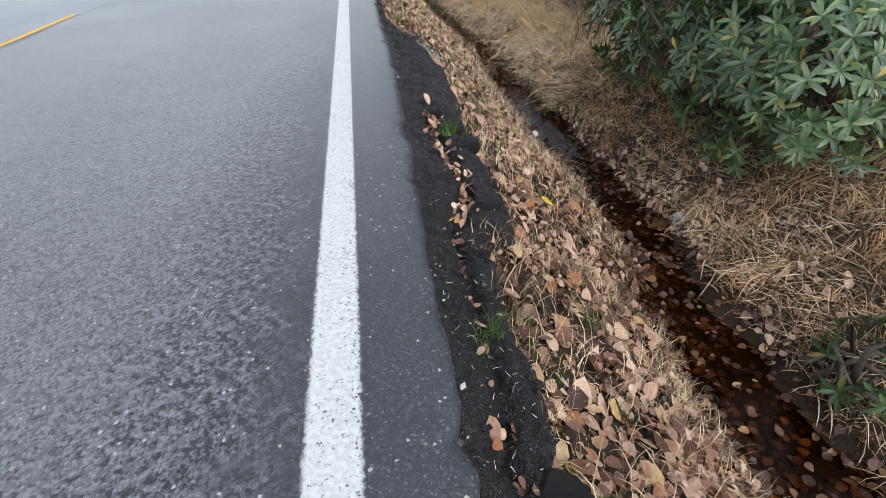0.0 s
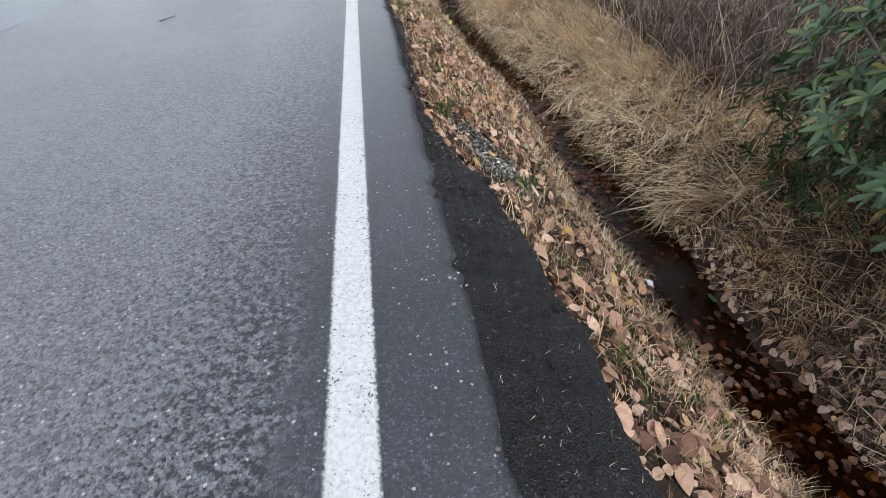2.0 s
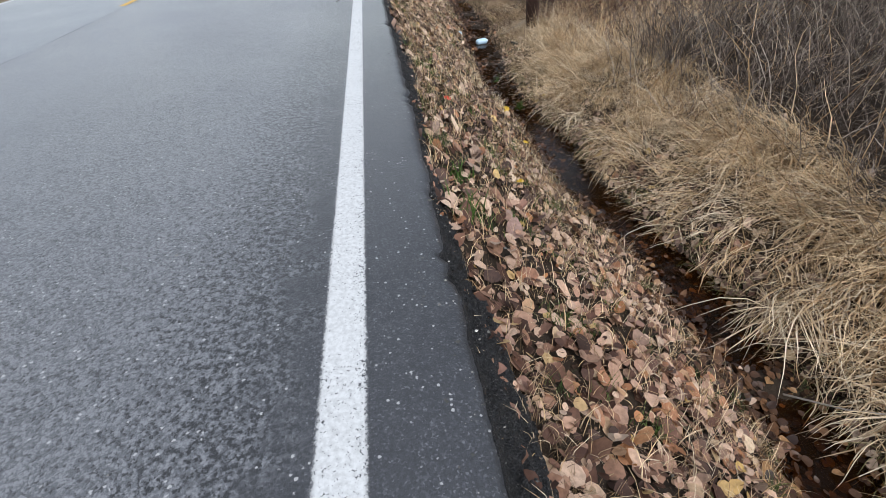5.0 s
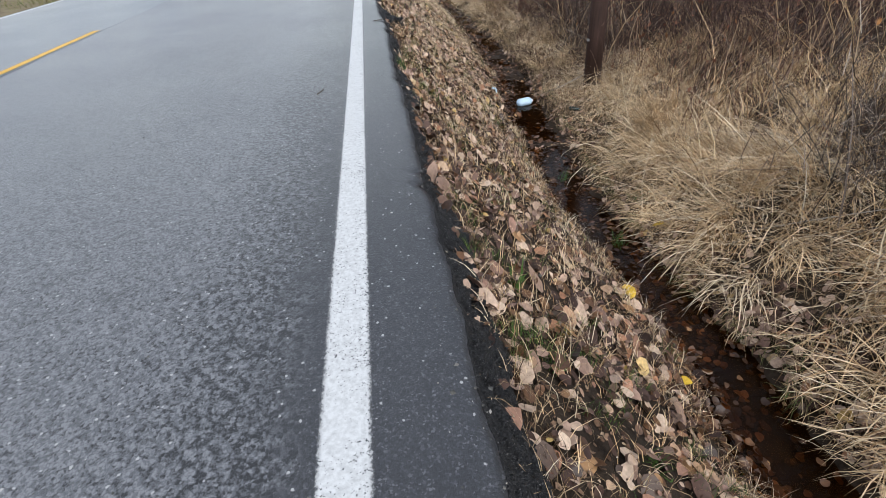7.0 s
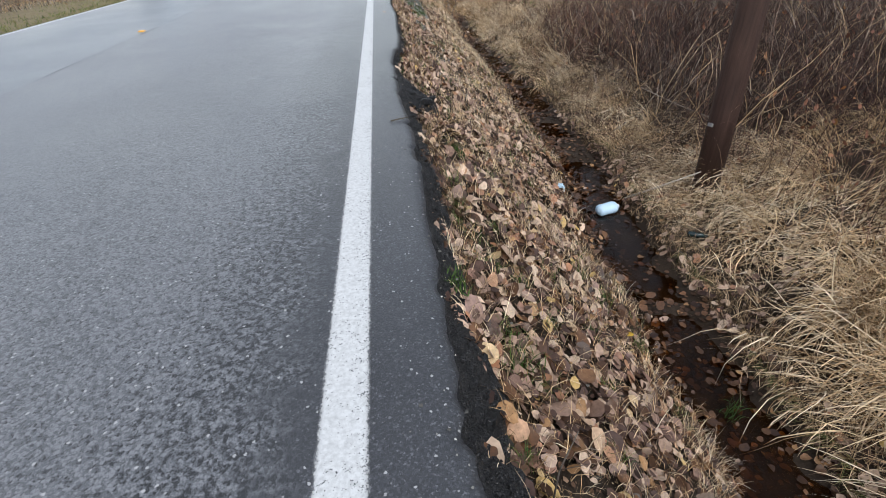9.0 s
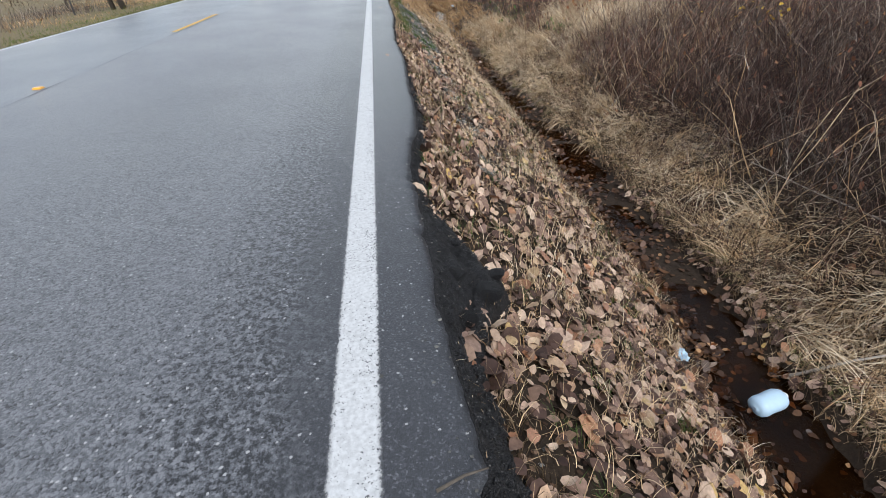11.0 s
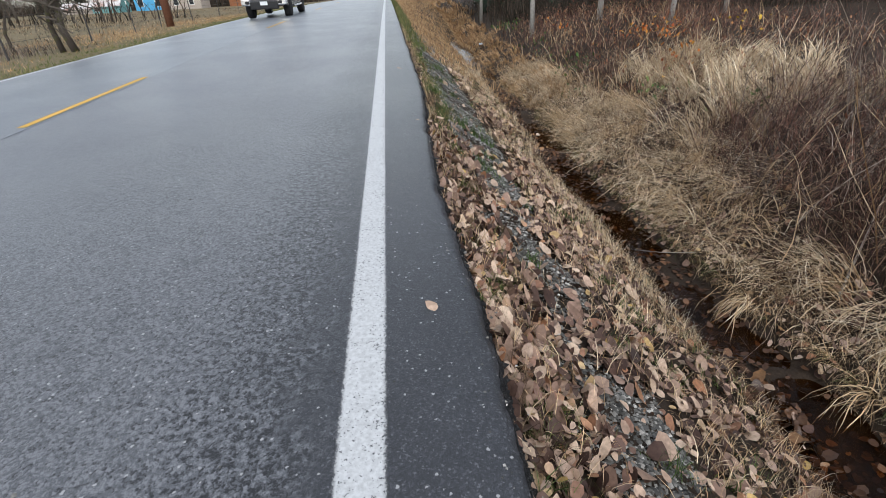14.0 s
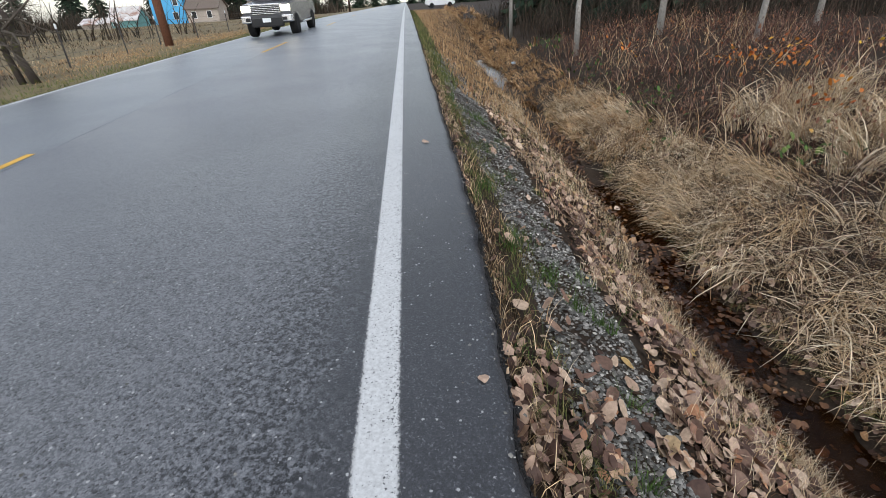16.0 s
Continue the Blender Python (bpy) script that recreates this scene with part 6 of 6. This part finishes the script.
M_TIN = rust_roof()
gable_house("shed", "old shed with rusted tin roof and teal boards", -49.0, -44.6, 112, 116, 1.5, 1.7, M_TEAL, M_TIN, [(-1.5, 0.5, 0.8, 0.7)])
gable_house("shed", "low open lean-to with pale tin roof", -54.5, -49.4, 113, 117, 1.0, 0.7, M_TAN, M_TIN, [])
gable_house("house", "bright blue two-storey house behind the field", -46.0, -40.2, 121, 127, 4.6, 2.4, M_BLUE, M_GREYROOF, [(-1.8, 0.9, 1.0, 1.3), (1.2, 0.9, 1.0, 1.3), (-1.6, 3.2, 0.9, 1.1), (1.6, 3.2, 0.9, 1.1)], "y")
gable_house("house", "tan bungalow with brown roof behind the field", -39.2, -33.6, 119, 124, 2.6, 1.6, M_TAN, M_GREYROOF, [(-1.5, 0.9, 0.9, 1.2), (1.2, 0.9, 0.9, 1.2)])
gable_house("house", "long rust-coloured outbuilding by the road", -30.0, -19.0, 124, 130, 1.9, 1.2, plain_material("rust_boards", (0.28, 0.12, 0.06), 0.8, 0.2, 3, 0.3), M_GREYROOF, [(-2, 0.7, 1.0, 0.9)])


# ---- vehicles ----
M_TYRE = plain_material("tyre_rubber", (0.018, 0.018, 0.018), 0.8, 0.2, 40, 0.3)
M_RIM = plain_material("dark_alloy", (0.10, 0.10, 0.105), 0.4, 0.5, 20, 0.2, 0.7)
M_BODY = plain_material("graphite_car_paint", (0.12, 0.12, 0.13), 0.25, 0.6, 4, 0.08, 0.4)
M_CHROME = plain_material("chrome_trim", (0.52, 0.53, 0.55), 0.22, 0.6, 10, 0.05, 0.9)
M_BLACK = plain_material("black_plastic", (0.012, 0.012, 0.013), 0.5, 0.4, 20, 0.2)
M_LAMP = emit_material("headlight", (1.0, 0.93, 0.72), 5.0)
M_SCREEN = plain_material("windscreen_glass", (0.04, 0.045, 0.05), 0.05, 0.7, 3, 0.05)


def wheel(parent, x, y, r, w):
    t = part("wheel", lathe_bm([(-w / 2, r * 0.62), (-w / 2, r * 0.93), (-w * 0.36, r), (w * 0.36, r), (w / 2, r * 0.93), (w / 2, r * 0.62)], 28), M_TYRE, parent, "", Matrix.Translation((x, y, r)))
    s = 1 if x > 0 else -1
    part("rim", lathe_bm([(s * w * 0.30, r * 0.62), (s * w * 0.40, r * 0.58), (s * w * 0.34, r * 0.22), (s * w * 0.42, r * 0.16), (s * w * 0.43, 0.01)], 20), M_RIM, t)


def shell_bm(profile, half, tuck=0.06):
    """A body from a side profile (y, z), with tucked-in upper sides."""
    bm = bmesh.new()
    zmax = max(z for _, z in profile)
    zmin = min(z for _, z in profile)
    L = [bm.verts.new((-half + tuck * (z - zmin) / (zmax - zmin), y, z)) for y, z in profile]
    R = [bm.verts.new((half - tuck * (z - zmin) / (zmax - zmin), y, z)) for y, z in profile]
    n = len(profile)
    bm.faces.new(L)
    bm.faces.new(R[::-1])
    for i in range(n):
        bm.faces.new((L[i], R[i], R[(i + 1) % n], L[(i + 1) % n]))
    bmesh.ops.recalc_face_normals(bm, faces=bm.faces)
    bmesh.ops.bevel(bm, geom=[e for e in bm.edges if e.calc_face_angle(0) > 0.5], offset=0.035, segments=2, affect="EDGES")
    return bm


def pickup(at):
    """Front faces -y; origin at the middle of the front axle on the road."""
    t = tagged(new("pickup_truck"), "dark graphite pickup truck with lit headlights and chrome grille", "truck")
    t.location = at
    part("body", shell_bm([(-0.92, 0.62), (-0.95, 1.05), (-0.86, 1.22), (0.55, 1.30), (4.75, 1.32), (4.80, 0.66), (4.2, 0.52), (-0.6, 0.50)], 0.98, 0.05), M_BODY, t)
    part("cab", shell_bm([(0.52, 1.29), (1.25, 1.92), (1.55, 1.97), (2.85, 1.96), (3.02, 1.90), (3.12, 1.30)], 0.90, 0.17), M_BODY, t)
    bm = bmesh.new()
    vs = [bm.verts.new(p) for p in ((-0.80, 0.60, 1.36), (0.80, 0.60, 1.36), (0.69, 1.20, 1.865), (-0.69, 1.20, 1.865))]
    bm.faces.new(vs)
    up = bmesh.ops.extrude_face_region(bm, geom=bm.faces[:])["geom"]
    for v in up:
        if isinstance(v, bmesh.types.BMVert):
            v.co += Vector((0, -0.03, 0.025))
    bmesh.ops.recalc_face_normals(bm, faces=bm.faces)
    part("windscreen", bm, M_SCREEN, t, "dark sloped windscreen")
    for s in (-1, 1):
        box("side_window", s * 0.83 - 0.05, s * 0.83 + 0.05, 1.35, 2.8, 1.42, 1.80, M_SCREEN, t, 0.02)
        h = box("headlight", s * 0.77 - 0.18, s * 0.77 + 0.18, -1.0, -0.84, 0.96, 1.17, M_LAMP, t, 0.03, "lit warm white headlight")
        box("lamp_surround", s * 0.77 - 0.2, s * 0.77 + 0.2, -0.98, -0.86, 0.92, 0.955, M_CHROME, h, 0.008)
        box("mirror", s * 1.12 - 0.12, s * 1.12 + 0.12, 0.85, 1.0, 1.35, 1.62, M_CHROME, t, 0.03, "chrome-backed wing mirror")
        box("running_board", s * 0.98 - 0.08, s * 0.98 + 0.08, 0.8, 3.0, 0.42, 0.50, M_CHROME, t, 0.02)
        box("fog_lamp", s * 0.72 - 0.09, s * 0.72 + 0.09, -1.06, -1.0, 0.62, 0.74, M_BLACK, t, 0.02)
        box("bumper_corner", s * 0.80 - 0.2, s * 0.80 + 0.2, -1.04, -0.8, 0.56, 0.82, M_CHROME, t, 0.04, "chrome bumper corner")
        for y in (0.0, 3.7):
            wheel(t, s * 0.86, y, 0.42, 0.29)
    g = box("grille", -0.57, 0.57, -1.0, -0.88, 0.84, 1.16, M_BLACK, t, 0.03, "black grille with chrome bars")
    for k in range(5):
        box("bar", -0.56, 0.56, -1.025, -0.99, 0.865 + 0.062 * k, 0.89 + 0.062 * k, M_CHROME, g, 0.006)
    box("grille_surround", -0.62, 0.62, -1.03, -0.9, 1.16, 1.23, M_CHROME, t, 0.02)
    box("bumper", -0.62, 0.62, -1.05, -0.8, 0.40, 0.72, M_BLACK, t, 0.04, "black lower bumper")
    box("number_plate", -0.16, 0.16, -1.075, -1.052, 0.57, 0.72, M_WHITE_PLASTIC, t, 0.004, "white number plate")
    box("bed_rail", -0.94, 0.94, 3.1, 4.75, 1.30, 1.36, M_BLACK, t, 0.02)
    return t


pickup((-5.35, 43.3, -0.07 + float(drop(43.3)) - 0.02))


def white_car(at, rz):
    c = tagged(new("car"), "white hatchback waiting at a side road", "car")
    c.matrix_basis = pose(*at, 0, 0, rz)
    body = plain_material("white_car_paint", (0.74, 0.75, 0.76), 0.3, 0.5, 3, 0.04)
    part("body", shell_bm([(-2.1, 0.45), (-2.15, 0.75), (-1.2, 0.98), (2.05, 1.02), (2.15, 0.5), (1.7, 0.32), (-1.8, 0.32)], 0.88, 0.05), body, c)
    part("cabin", shell_bm([(-1.15, 0.97), (-0.35, 1.42), (1.35, 1.46), (2.0, 1.02)], 0.80, 0.14), body, c)
    for s in (-1, 1):
        box("side_window", s * 0.75 - 0.04, s * 0.75 + 0.04, -0.6, 1.5, 1.04, 1.34, M_SCREEN, c, 0.02)
        for y in (-1.35, 1.35):
            wheel(c, s * 0.80, y, 0.33, 0.2)
    return c


white_car((5.2, 100, gz(5.2, 100) + 0.05), 97)
